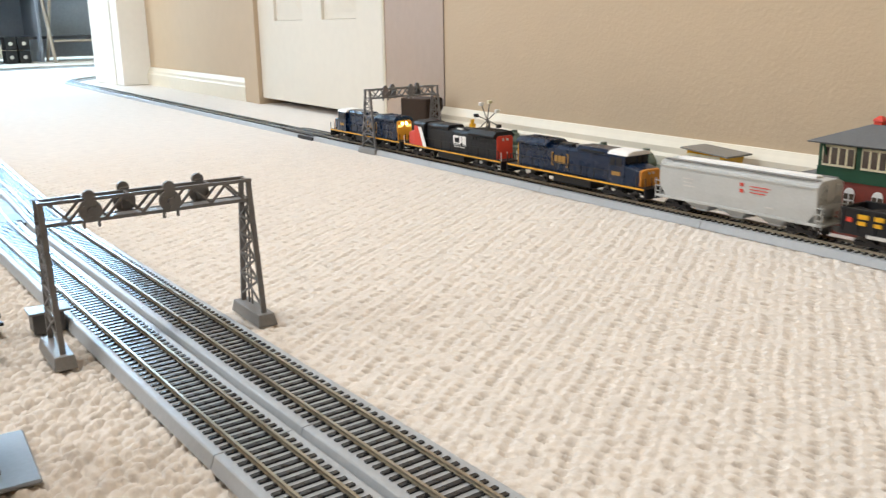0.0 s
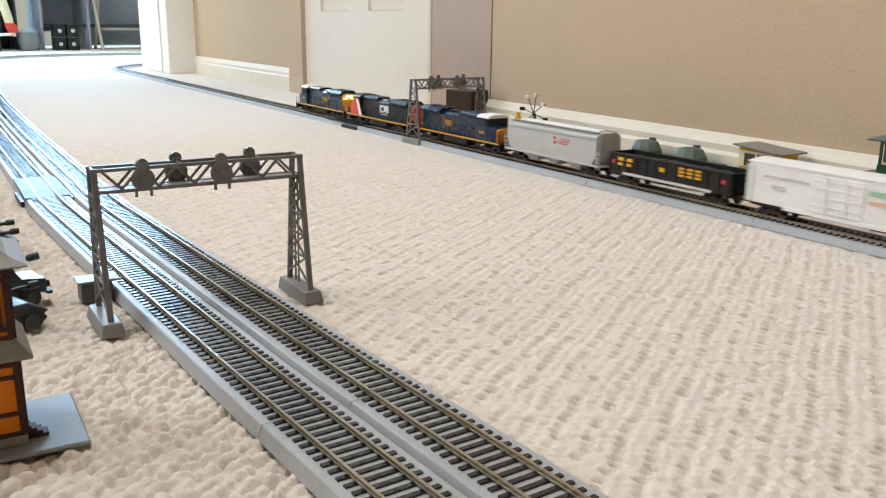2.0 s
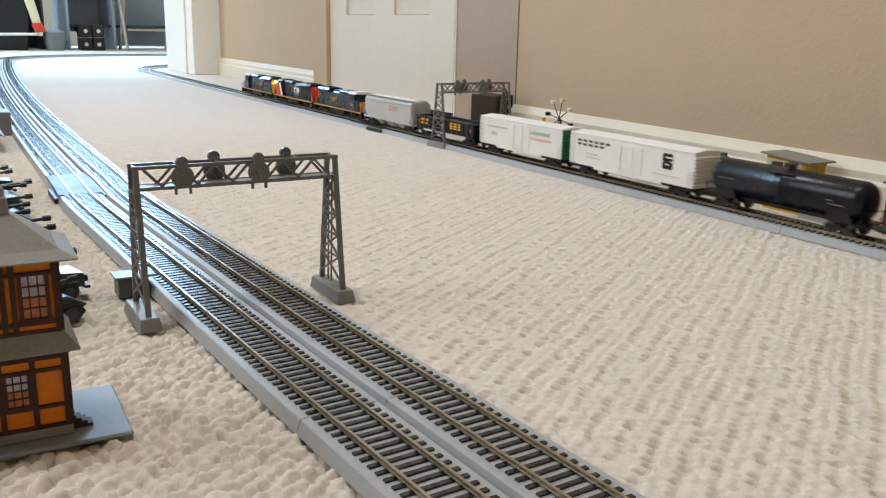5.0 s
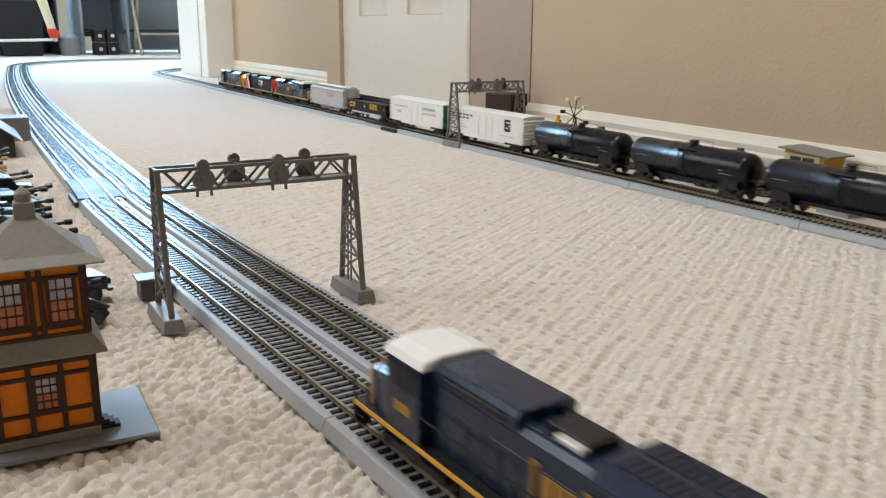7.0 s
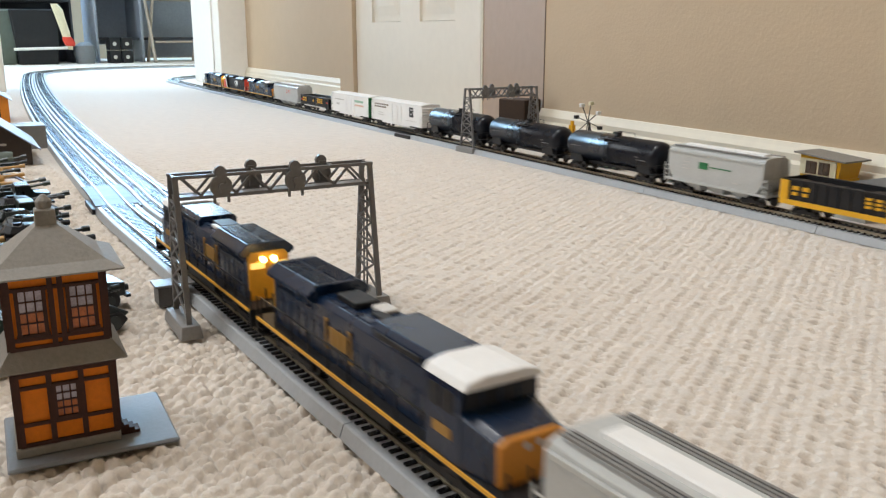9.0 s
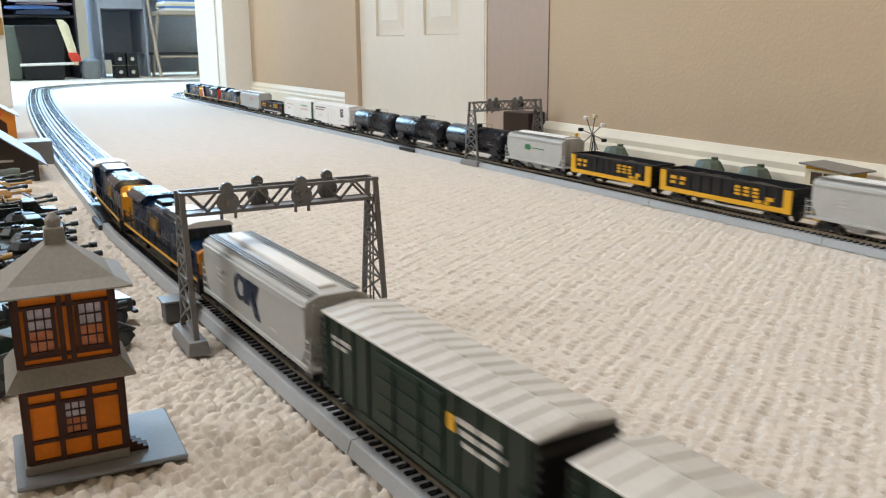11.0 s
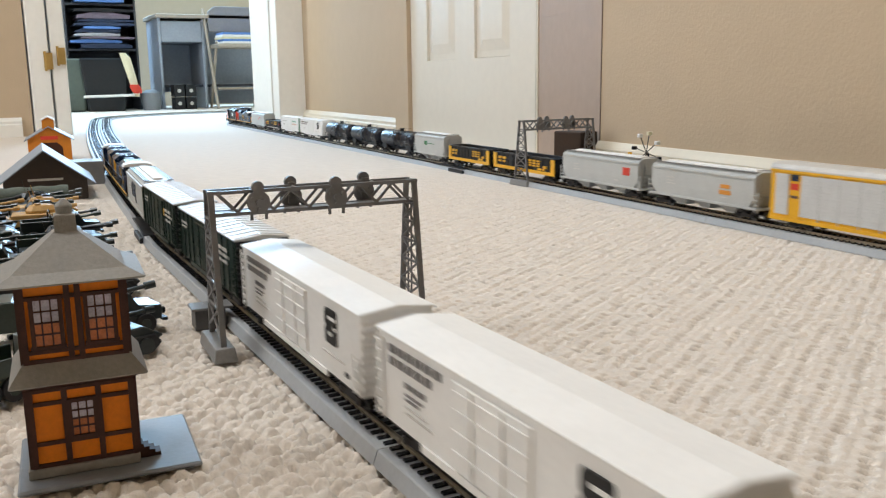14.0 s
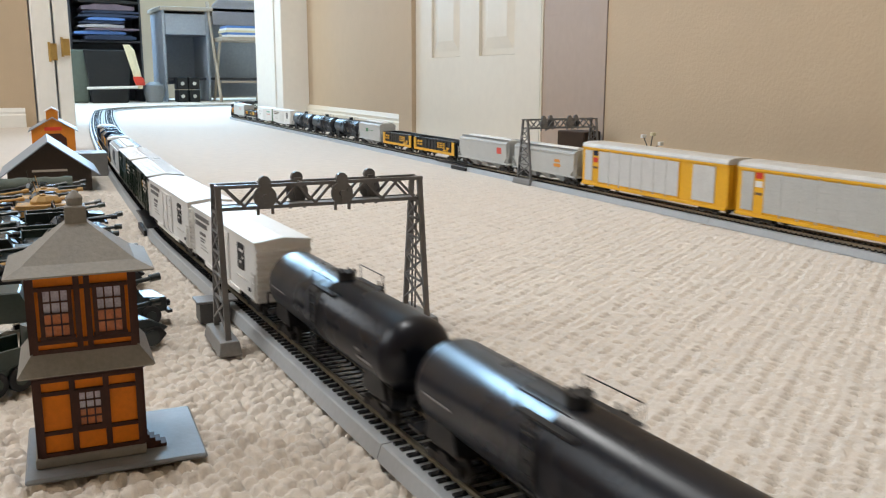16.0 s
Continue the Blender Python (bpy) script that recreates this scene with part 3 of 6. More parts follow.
def ladder(bm, x, y, z0, z1, axis="y", w=0.006):
    n = max(2, int((z1 - z0) / 0.004))
    e = (lambda o, z: (x, y + o, z)) if axis == "y" else (lambda o, z: (x + o, y, z))
    for o in (0, w):
        bar(bm, e(o, z0), e(o, z1), 0.0008)
    for k in range(n):
        z = z0 + (k + 0.5) * (z1 - z0) / n
        bar(bm, e(0, z), e(w, z), 0.0007)


FLIP = {1: Matrix.Identity(4), -1: Matrix.Rotation(math.pi, 4, "Z")}


def locomotive(label, length, facing, body="blue", nose="orange", end="yellow", roof="white", stripe="yellow", lit=False, chevron=False):
    """Cab at the leading end when facing is 1, else at the trailing end."""
    th = thing("locomotive", label, "toy locomotive", None, "locomotives")
    T = FLIP[facing]
    L = length / 2 - 0.006
    w = 0.0175
    bm = bmesh.new()
    box(bm, -w, w, -L, L, 0.0128, 0.0158)
    for s in (-1, 1):
        box(bm, -w, w, s * L - 0.001, s * L + 0.001, 0.0050, 0.0158)
    part("frame", bm, "black", th, "", 0.0003, T)
    for sx in (-1, 1):
        bm = bmesh.new()
        box(bm, *sorted((sx * (w - 0.0002), sx * (w + 0.0005))), -L + 0.001, L - 0.001, 0.0141, 0.0157)
        part("stripe", bm, stripe, th, "", 0, T)
    # long hood
    h0, h1 = -L + 0.014, L - 0.052
    hood = [(-0.0122, 0.0158), (0.0122, 0.0158), (0.0122, 0.0412), (0.0098, 0.0440), (-0.0098, 0.0440), (-0.0122, 0.0412)]
    bm = bmesh.new()
    along_y(bm, hood, h0 + 0.0012, h1)
    hd = part("hood", bm, body, th, "", 0.0004, T)
    bm = bmesh.new()
    along_y(bm, [(x * 1.004, z) for x, z in hood], h0, h0 + 0.0013)
    part("hood_end", bm, end, th, "", 0.0003, T)
    for k in range(13):
        y = h0 + 0.006 + k * 0.0095
        if y + 0.0075 > h1:
            break
        for sx in (-1, 1):
            bm = bmesh.new()
            box(bm, *sorted((sx * 0.0121, sx * 0.0125)), y, y + 0.0082, 0.0185, 0.0345)
            part("hood_door", bm, body, hd, "", 0.0002, T)
    # radiator with its wings
    bm = bmesh.new()
    along_y(bm, [(-0.0122, 0.0398), (-0.0166, 0.0425), (-0.0166, 0.0445), (-0.0112, 0.0490), (0.0112, 0.0490), (0.0166, 0.0445), (0.0166, 0.0425), (0.0122, 0.0398)], h0 + 0.002, h0 + 0.056)
    rad = part("radiator", bm, body, th, "", 0.0004, T)
    bm = bmesh.new()
    for k in range(14):
        y = h0 + 0.006 + k * 0.0034
        for sx in (-1, 1):
            a, b = sorted((sx * 0.0012, sx * 0.0104))
            box(bm, a, b, y, y + 0.0016, 0.0489, 0.0495)
    part("grille", bm, body, rad, "", 0, T)
    # dynamic brake box, exhaust, roof detail
    bm = bmesh.new()
    along_y(bm, [(-0.0128, 0.042), (-0.0128, 0.0462), (-0.0105, 0.0485), (0.0105, 0.0485), (0.0128, 0.0462), (0.0128, 0.042)], h1 - 0.052, h1 - 0.002)
    part("blower_box", bm, body, th, "", 0.0004, T)
    bm = bmesh.new()
    box(bm, -0.006, 0.006, h0 + 0.066, h0 + 0.086, 0.0438, 0.0472)
    part("exhaust_stack", bm, "black", th, "", 0.0004, T)
    boxpart("horn_box", (-0.003, 0.003, h0 + 0.095, h0 + 0.106, 0.0438, 0.0455), "black", th, "", 0.0004, T)
    # raised hatches, latches and grab irons on the hood
    for k in range(3):
        y = h0 + 0.070 + k * 0.013
        for sx in (-1, 1):
            boxpart("roof_hatch", (*sorted((sx * 0.0062, sx * 0.0094)), y, y + 0.0105, 0.0438, 0.0447), body, hd, "", 0.0002, T)
    for sx in (-1, 1):
        bm = bmesh.new()
        for k in range(7):
            bar(bm, (sx * 0.0133, h0 + 0.010 + k * 0.0062, 0.0365), (sx * 0.0133, h0 + 0.010 + k * 0.0062, 0.0395), 0.0005)
        box(bm, *sorted((sx * 0.0121, sx * 0.0129)), h0 + 0.008, h0 + 0.052, 0.0360, 0.0372)
        part("side_grille", bm, body, hd, "", 0, T)
        boxpart("air_intake", (*sorted((sx * 0.0126, sx * 0.0136)), h1 - 0.046, h1 - 0.010, 0.0432, 0.0458), "black", th, "", 0.0003, T)
    bm = bmesh.new()
    box(bm, -0.009, -0.001, h1 - 0.078, h1 - 0.066, 0.0438, 0.0462)
    part("roof_fan", bm, "silver", th, "", 0.0005, T)
    # cab
    c0, c1 = h1, h1 + 0.0235
    bm = bmesh.new()
    along_y(bm, [(-0.0172, 0.0158), (0.0172, 0.0158), (0.0172, 0.0425), (0.0165, 0.0462), (-0.0165, 0.0462), (-0.0172, 0.0425)], c0, c1)
    cab = part("cab", bm, body, th, "", 0.0004, T)
    bm = bmesh.new()
    along_y(bm, [(-0.0174, 0.0452), (-0.0152, 0.0482), (-0.0085, 0.0498), (0.0085, 0.0498), (0.0152, 0.0482), (0.0174, 0.0452)], c0 - 0.0015, c1 + 0.003)
    part("cab_roof", bm, roof, cab, "", 0.0004, T)
    for sx in (-1, 1):
        for a, b in ((0.003, 0.010), (0.012, 0.0195)):
            boxpart("side_window", (*sorted((sx * 0.0170, sx * 0.0176)), c0 + a, c0 + b, 0.0345, 0.0430), "black", cab, "", 0, T)
    bm = bmesh.new()
    for a, b in ((-0.0155, -0.0085), (-0.0072, -0.0008), (0.0008, 0.0072), (0.0085, 0.0155)):
        box(bm, a, b, c1 - 0.0002, c1 + 0.0005, 0.0372, 0.0440)
    part("windscreen", bm, "black", cab, "", 0, T)
    # nose
    n1 = L - 0.0085
    bm = bmesh.new()
    loft(bm, [[(-a, y, 0.0158), (a, y, 0.0158), (a, y, z - 0.002), (a * 0.75, y, z), (-a * 0.75, y, z), (-a, y, z - 0.002)] for y, a, z in ((c1, 0.0168, 0.0372), (n1 - 0.002, 0.0142, 0.0335))])
    ns = part("nose", bm, body if not chevron else "red", th, "", 0.0004, T)
    bm = bmesh.new()
    loft(bm, [[(-a, y, 0.0160), (a, y, 0.0160), (a, y, z - 0.002), (a * 0.75, y, z), (-a * 0.75, y, z), (-a, y, z - 0.002)] for y, a, z in ((n1 - 0.002, 0.0143, 0.0336), (n1, 0.0138, 0.0328))])
    part("nose_front", bm, nose, ns, "", 0.0003, T)
    if chevron:
        for sx in (-1, 1):
            bm = bmesh.new()
            for shift, m2 in ((0.0, "white"),):
                y = c0 - 0.006 + shift
                pts = [(y, 0.016), (y + 0.008, 0.016), (y + 0.020, 0.042), (y + 0.012, 0.042)]
                along_x(bm, pts, *sorted((sx * 0.0171, sx * 0.0178)))
            part("chevron", bm, "white", cab, "", 0, T)
            bm = bmesh.new()
            along_x(bm, [(c0 + 0.003, 0.0162), (c1, 0.0162), (c1, 0.0425), (c0 + 0.0148, 0.0425)], *sorted((sx * 0.0171, sx * 0.0177)))
            part("red_panel", bm, "red", cab, "", 0, T)
    # handrails and steps
    for sx in (-1, 1):
        bm = bmesh.new()
        x = sx * 0.0168
        ys = np.linspace(-L + 0.006, L - 0.012, 11)
        for y in ys:
            bar(bm, (x, y, 0.0155), (x, y, 0.0275), 0.0007)
        bar(bm, (x, ys[0], 0.0275), (x, h1, 0.0275), 0.0007)
        part("handrail", bm, "black", th, "", 0, T)
    for sy in (-1, 1):
        for sx in (-1, 1):
            bm = bmesh.new()
            for z in (0.006, 0.0095):
                box(bm, sx * 0.0145 - 0.0025, sx * 0.0145 + 0.0025, sy * (L - 0.004) - 0.003, sy * (L - 0.004) + 0.003, z - 0.0005, z + 0.0003)
            bar(bm, (sx * 0.0168, sy * L, 0.0055), (sx * 0.0168, sy * L, 0.0265), 0.0009)
            bar(bm, (sx * 0.0075, sy * L, 0.0150), (sx * 0.0075, sy * L, 0.0265), 0.0008)
            part("corner_steps", bm, "pale_mark" if chevron else "chassis", th, "", 0, T)
    bm = bmesh.new()
    along_y(bm, [(-0.0145, 0.006), (-0.012, 0.0038), (0.012, 0.0038), (0.0145, 0.006), (0.0145, 0.0130), (-0.0145, 0.0130)], -0.030, 0.030)
    part("fuel_tank", bm, "chassis", th, "", 0.0004, T)
    # side sign as plain shapes
    mid = (h0 + h1) / 2 - 0.002
    if not chevron:
        marks(th, "side_sign", "sign_gold", [(mid - 0.014, mid - 0.0125, 0.022, 0.037), (mid + 0.0125, mid + 0.014, 0.022, 0.037), (mid - 0.0125, mid - 0.0105, 0.022, 0.0232), (mid - 0.0125, mid - 0.0105, 0.0358, 0.037), (mid + 0.0105, mid + 0.0125, 0.022, 0.0232), (mid + 0.0105, mid + 0.0125, 0.0358, 0.037), (mid - 0.0090, mid - 0.0035, 0.0255, 0.0338), (mid - 0.0025, mid + 0.0030, 0.0255, 0.0338), (mid + 0.0040, mid + 0.0090, 0.0255, 0.0338)], 0.0128, T, 0.0004, mid)
        c = (c0 + c1) / 2
        marks(th, "cab_number", "sign_gold", [(c - 0.006, c + 0.006, 0.0245, 0.0285)], 0.0173, T, 0.0004, c)
    else:
        q = mid + 0.002
        marks(th, "side_sign", "white", [(q - 0.0145, q - 0.0025, 0.0345, 0.0375), (q - 0.0145, q - 0.0115, 0.0285, 0.0345), (q - 0.0145, q + 0.0020, 0.0255, 0.0285), (q - 0.0005, q + 0.0045, 0.0285, 0.0375), (q + 0.0060, q + 0.0138, 0.0255, 0.0375)], 0.0128, T, 0.0004, q)
        marks(th, "small_print", "pale_mark", [(q - 0.012, q + 0.011, 0.0225, 0.0238)], 0.0128, T, 0.0004, q)
    # lamps
    bm = bmesh.new()
    for x in (-0.0032, 0.0032):
        tube(bm, (x, h0 - 0.0008, 0.0395), (x, h0 + 0.0005, 0.0395), 0.0016, 8)
    part("tail_lamp", bm, "lamp_white" if lit else "pale_mark" if chevron else "lamp", th, "", 0, T)
    # glowing panels added for the brightly lit top of the yellow hood end
    if lit:
        for sx in (-1, 1):
            boxpart("end_glow_panel", (*sorted((sx * 0.0026, sx * 0.0108)), h0 - 0.0007, h0 + 0.0002, 0.0345, 0.0378), "lamp", th, "glowing panel added for the bright yellow hood end", 0, T)
    bm = bmesh.new()
    for x in (-0.0028, 0.0028):
        tube(bm, (x, n1 - 0.0005, 0.0295), (x, n1 + 0.0008, 0.0295), 0.0014, 8)
    part("headlamp", bm, "lamp_white" if chevron else "pale_mark", th, "", 0, T)
    for s in (-1, 1):
        truck(th, s * (L - 0.040), 3, 0.0205, T)
        coupler(th, s * (L + 0.001), T)
    return th


def covered_hopper(label, length, kind="ribless", print_rects=(), print_mat="red", shapes=()):
    th = thing("hopper_car", label, "toy freight car", None, "freight cars")
    T = FLIP[1]
    L = length / 2 - 0.008
    side = [(-0.0172, 0.0), (-0.0178, 0.3), (-0.0176, 0.75), (-0.0160, 0.90), (-0.0095, 1.0), (0.0095, 1.0), (0.0160, 0.90), (0.0176, 0.75), (0.0178, 0.3), (0.0172, 0.0)]
    rings = []
    for y, z0 in ((-L + 0.005, 0.025), (-L + 0.013, 0.0135), (L - 0.013, 0.0135), (L - 0.005, 0.025)):
        rings.append([(x, y, z0 + (0.0492 - z0) * k) for x, k in side])
    bm = bmesh.new()
    loft(bm, rings)
    body = part("body", bm, "lightgrey", th, "", 0.0003, T)
    bm = bmesh.new()
    n = 7 if kind == "ribbed" else 1
    for k in range(1, n):
        y = -L + 0.012 + k * (2 * L - 0.024) / n
        for sx in (-1, 1):
            box(bm, *sorted((sx * 0.0174, sx * 0.0184)), y - 0.0008, y + 0.0008, 0.016, 0.0440)
    for sx in (-1, 1):
        box(bm, *sorted((sx * 0.0168, sx * 0.0184)), -L + 0.002, L - 0.002, 0.0122, 0.0146)
        box(bm, *sorted((sx * 0.0166, sx * 0.0184)), -L + 0.006, L - 0.006, 0.0425, 0.0445)
    part("side_sill", bm, "lightgrey", th, "", 0.0002, T)
    # end walls and platforms
    for s in (-1, 1):
        bm = bmesh.new()
        box(bm, -0.0165, 0.0165, *sorted((s * (L - 0.020), s * L)), 0.0118, 0.0135)
        for sx in (-1, 1):
            along_x(bm, [(s * (L - 0.004), 0.0135), (s * (L - 0.006), 0.043), (s * (L - 0.0075), 0.043), (s * (L - 0.0055), 0.0135)], *sorted((sx * 0.0150, sx * 0.0164)))
            ladder(bm, sx * 0.0172, s * (L - 0.003) - 0.003, 0.010, 0.030)
            ladder(bm, sx * 0.010 - 0.003, s * (L - 0.004), 0.0125, 0.046, "x")
        for sx in (-1, 1):
            bar(bm, (sx * 0.012, s * (L - 0.012), 0.0135), (sx * 0.012, s * (L - 0.008), 0.030), 0.0011)
        box(bm, -0.0150, 0.0150, *sorted((s * (L - 0.003), s * (L - 0.0045))), 0.0275, 0.0290)
        part("end_platform", bm, "lightgrey", th, "", 0, T)
    # roof: running boards and the long hatch
    for sx in (-1, 1):
        bm = bmesh.new()
        for e in (0.0088, 0.0108, 0.0128):
            box(bm, *sorted((sx * e, sx * (e + 0.0012))), -L + 0.008, L - 0.008, 0.0487, 0.0496)
        for k in range(20):
            y = -L + 0.008 + k * (2 * L - 0.017) / 19
            box(bm, *sorted((sx * 0.0089, sx * 0.0139)), y, y + 0.0008, 0.0486, 0.0494)
        part("running_board", bm, "base", th, "grey grated running board", 0, T)
    bm = bmesh.new()
    along_y(bm, [(-0.0052, 0.0485), (-0.0046, 0.0512), (0.0046, 0.0512), (0.0052, 0.0485)], -L + 0.016, L - 0.016)
    part("roof_hatch", bm, "white", th, "", 0.0006, T)
    # discharge bays
    for k in (-1, 0, 1):
        y = k * L * 0.45
        bm = bmesh.new()
        loft(bm, [[(-a, y - b, z), (a, y - b, z), (a, y + b, z), (-a, y + b, z)] for a, b, z in ((0.0162, L * 0.2, 0.0138), (0.0085, 0.007, 0.0052), (0.0085, 0.006, 0.0040))])
        part("discharge_bay", bm, "lightgrey" if kind != "ribbed" else "chassis", th, "", 0, T)
    bm = bmesh.new()
    box(bm, -0.003, 0.003, -L + 0.004, L - 0.004, 0.0095, 0.0122)
    part("centre_sill", bm, "chassis", th, "", 0, T)
    if print_rects:
        marks(th, "printed_mark", print_mat, [(a * L, b * L, c, d) for a, b, c, d in print_rects], 0.0178, T)
    for poly in shapes:
        for sx in (-1, 1):
            bm = bmesh.new()
            along_x(bm, [(sx * u, z) for u, z in poly], *sorted((sx * 0.0176, sx * 0.0183)))
            part("logo_shape", bm, print_mat, th, "", 0, T)
    marks(th, "small_print", "pale_mark", [(-0.62 * L, -0.48 * L, 0.0335, 0.0345), (-0.62 * L, -0.5 * L, 0.0300, 0.0308), (-0.62 * L, -0.46 * L, 0.0268, 0.0276), (0.4 * L, 0.5 * L, 0.020, 0.0212)], 0.0178, T)
    for s in (-1, 1):
        truck(th, s * (L - 0.022), 2, 0.0200, T)
        coupler(th, s * L, T)
    return th


def gondola(label, length, yellow=False):
    th = thing("gondola_car", label, "toy freight car", None, "freight cars")
    T = FLIP[1]
    L = length / 2 - 0.008
    top = 0.0325 if not yellow else 0.0345
    body = "black"
    bm = bmesh.new()
    box(bm, -0.0170, 0.0170, -L, L, 0.0118, 0.0140)
    part("floor", bm, "black", th, "", 0, T)
    for sx in (-1, 1):
        bm = bmesh.new()
        box(bm, *sorted((sx * 0.0158, sx * 0.0170)), -L, L, 0.0138, top)
        sw = part("side_wall", bm, body, th, "", 0, T)
        bm = bmesh.new()
        n = 12
        for k in range(n + 1):
            y = -L + 0.002 + k * (2 * L - 0.004) / n
            box(bm, *sorted((sx * 0.0169, sx * 0.0180)), y - 0.0007, y + 0.0007, 0.0138, top - 0.001)
        part("ribs", bm, body, sw, "", 0, T)
        bm = bmesh.new()
        box(bm, *sorted((sx * 0.0154, sx * 0.0182)), -L, L, top - 0.0010, top + 0.0006)
        part("top_rim", bm, "black", sw, "", 0.0002, T)
        bm = bmesh.new()
        box(bm, *sorted((sx * 0.0168, sx * 0.0183)), -L * (1 if yellow else 0.72), L * (1 if yellow else 0.72), 0.0112, 0.0138 if not yellow else 0.0158)
        part("side_sill", bm, "railyellow" if yellow else "pale_mark", th, "", 0, T)
        if yellow:
            for s in (-1, 1):
                bm = bmesh.new()
                box(bm, *sorted((sx * 0.0168, sx * 0.0184)), *sorted((s * L, s * (L - 0.009))), 0.0158, top - 0.0008)
                part("corner_panel", bm, "railyellow", th, "", 0, T)
    for s in (-1, 1):
        bm = bmesh.new()
        box(bm, -0.0170, 0.0170, *sorted((s * L, s * (L - 0.0013))), 0.0118, top + 0.0004)
        for z in (0.018, 0.023, 0.028):
            box(bm, -0.0155, 0.0155, *sorted((s * L, s * (L + 0.0010))), z - 0.0007, z + 0.0007)
        part("end_wall", bm, "black", th, "", 0, T)
    bm = bmesh.new()
    rng = random.Random(int(length * 1e5))
    rings = [[(-0.0156, y, 0.0139), (0.0156, y, 0.0139), (0.0156, y, top - 0.006), (0.006, y, top - 0.003 + rng.uniform(-0.001, 0.002)), (-0.006, y, top - 0.003 + rng.uniform(-0.001, 0.002)), (-0.0156, y, top - 0.006)] for y in np.linspace(-L + 0.002, L - 0.002, 26)]
    loft(bm, rings)
    part("load", bm, "black", th, "heaped black load", 0, T)
    m2 = "railyellow"
    marks(th, "side_sign", m2, [(o * L, (o + 0.08) * L, z, z + 0.0022) for o in (0.21, 0.34, 0.47) for z in (0.0210, 0.0245, 0.0280)], 0.0172, T, 0.0010)
    marks(th, "small_sign", m2, [(-0.82 * L, -0.72 * L, 0.0255, 0.0290), (-0.66 * L, -0.57 * L, 0.0255, 0.0290), (-0.82 * L, -0.74 * L, 0.0205, 0.0235), (-0.66 * L, -0.59 * L, 0.0205, 0.0235)] + ([(0.66 * L, 0.76 * L, 0.020, 0.0235), (0.50 * L, 0.60 * L, 0.0165, 0.0195), (0.64 * L, 0.70 * L, 0.0165, 0.0195)] if yellow else [(-0.1 * L, -0.02 * L, 0.022, 0.026)]), 0.0172, T, 0.0010)
    if not yellow:
        marks(th, "red_mark", "red", [(-0.93 * L, -0.88 * L, 0.022, 0.0255), (0.86 * L, 0.91 * L, 0.022, 0.0255)], 0.0172, T, 0.0010)
    for s in (-1, 1):
        truck(th, s * (L - 0.024), 2, 0.0200, T)
        coupler(th, s * L, T)
    return th


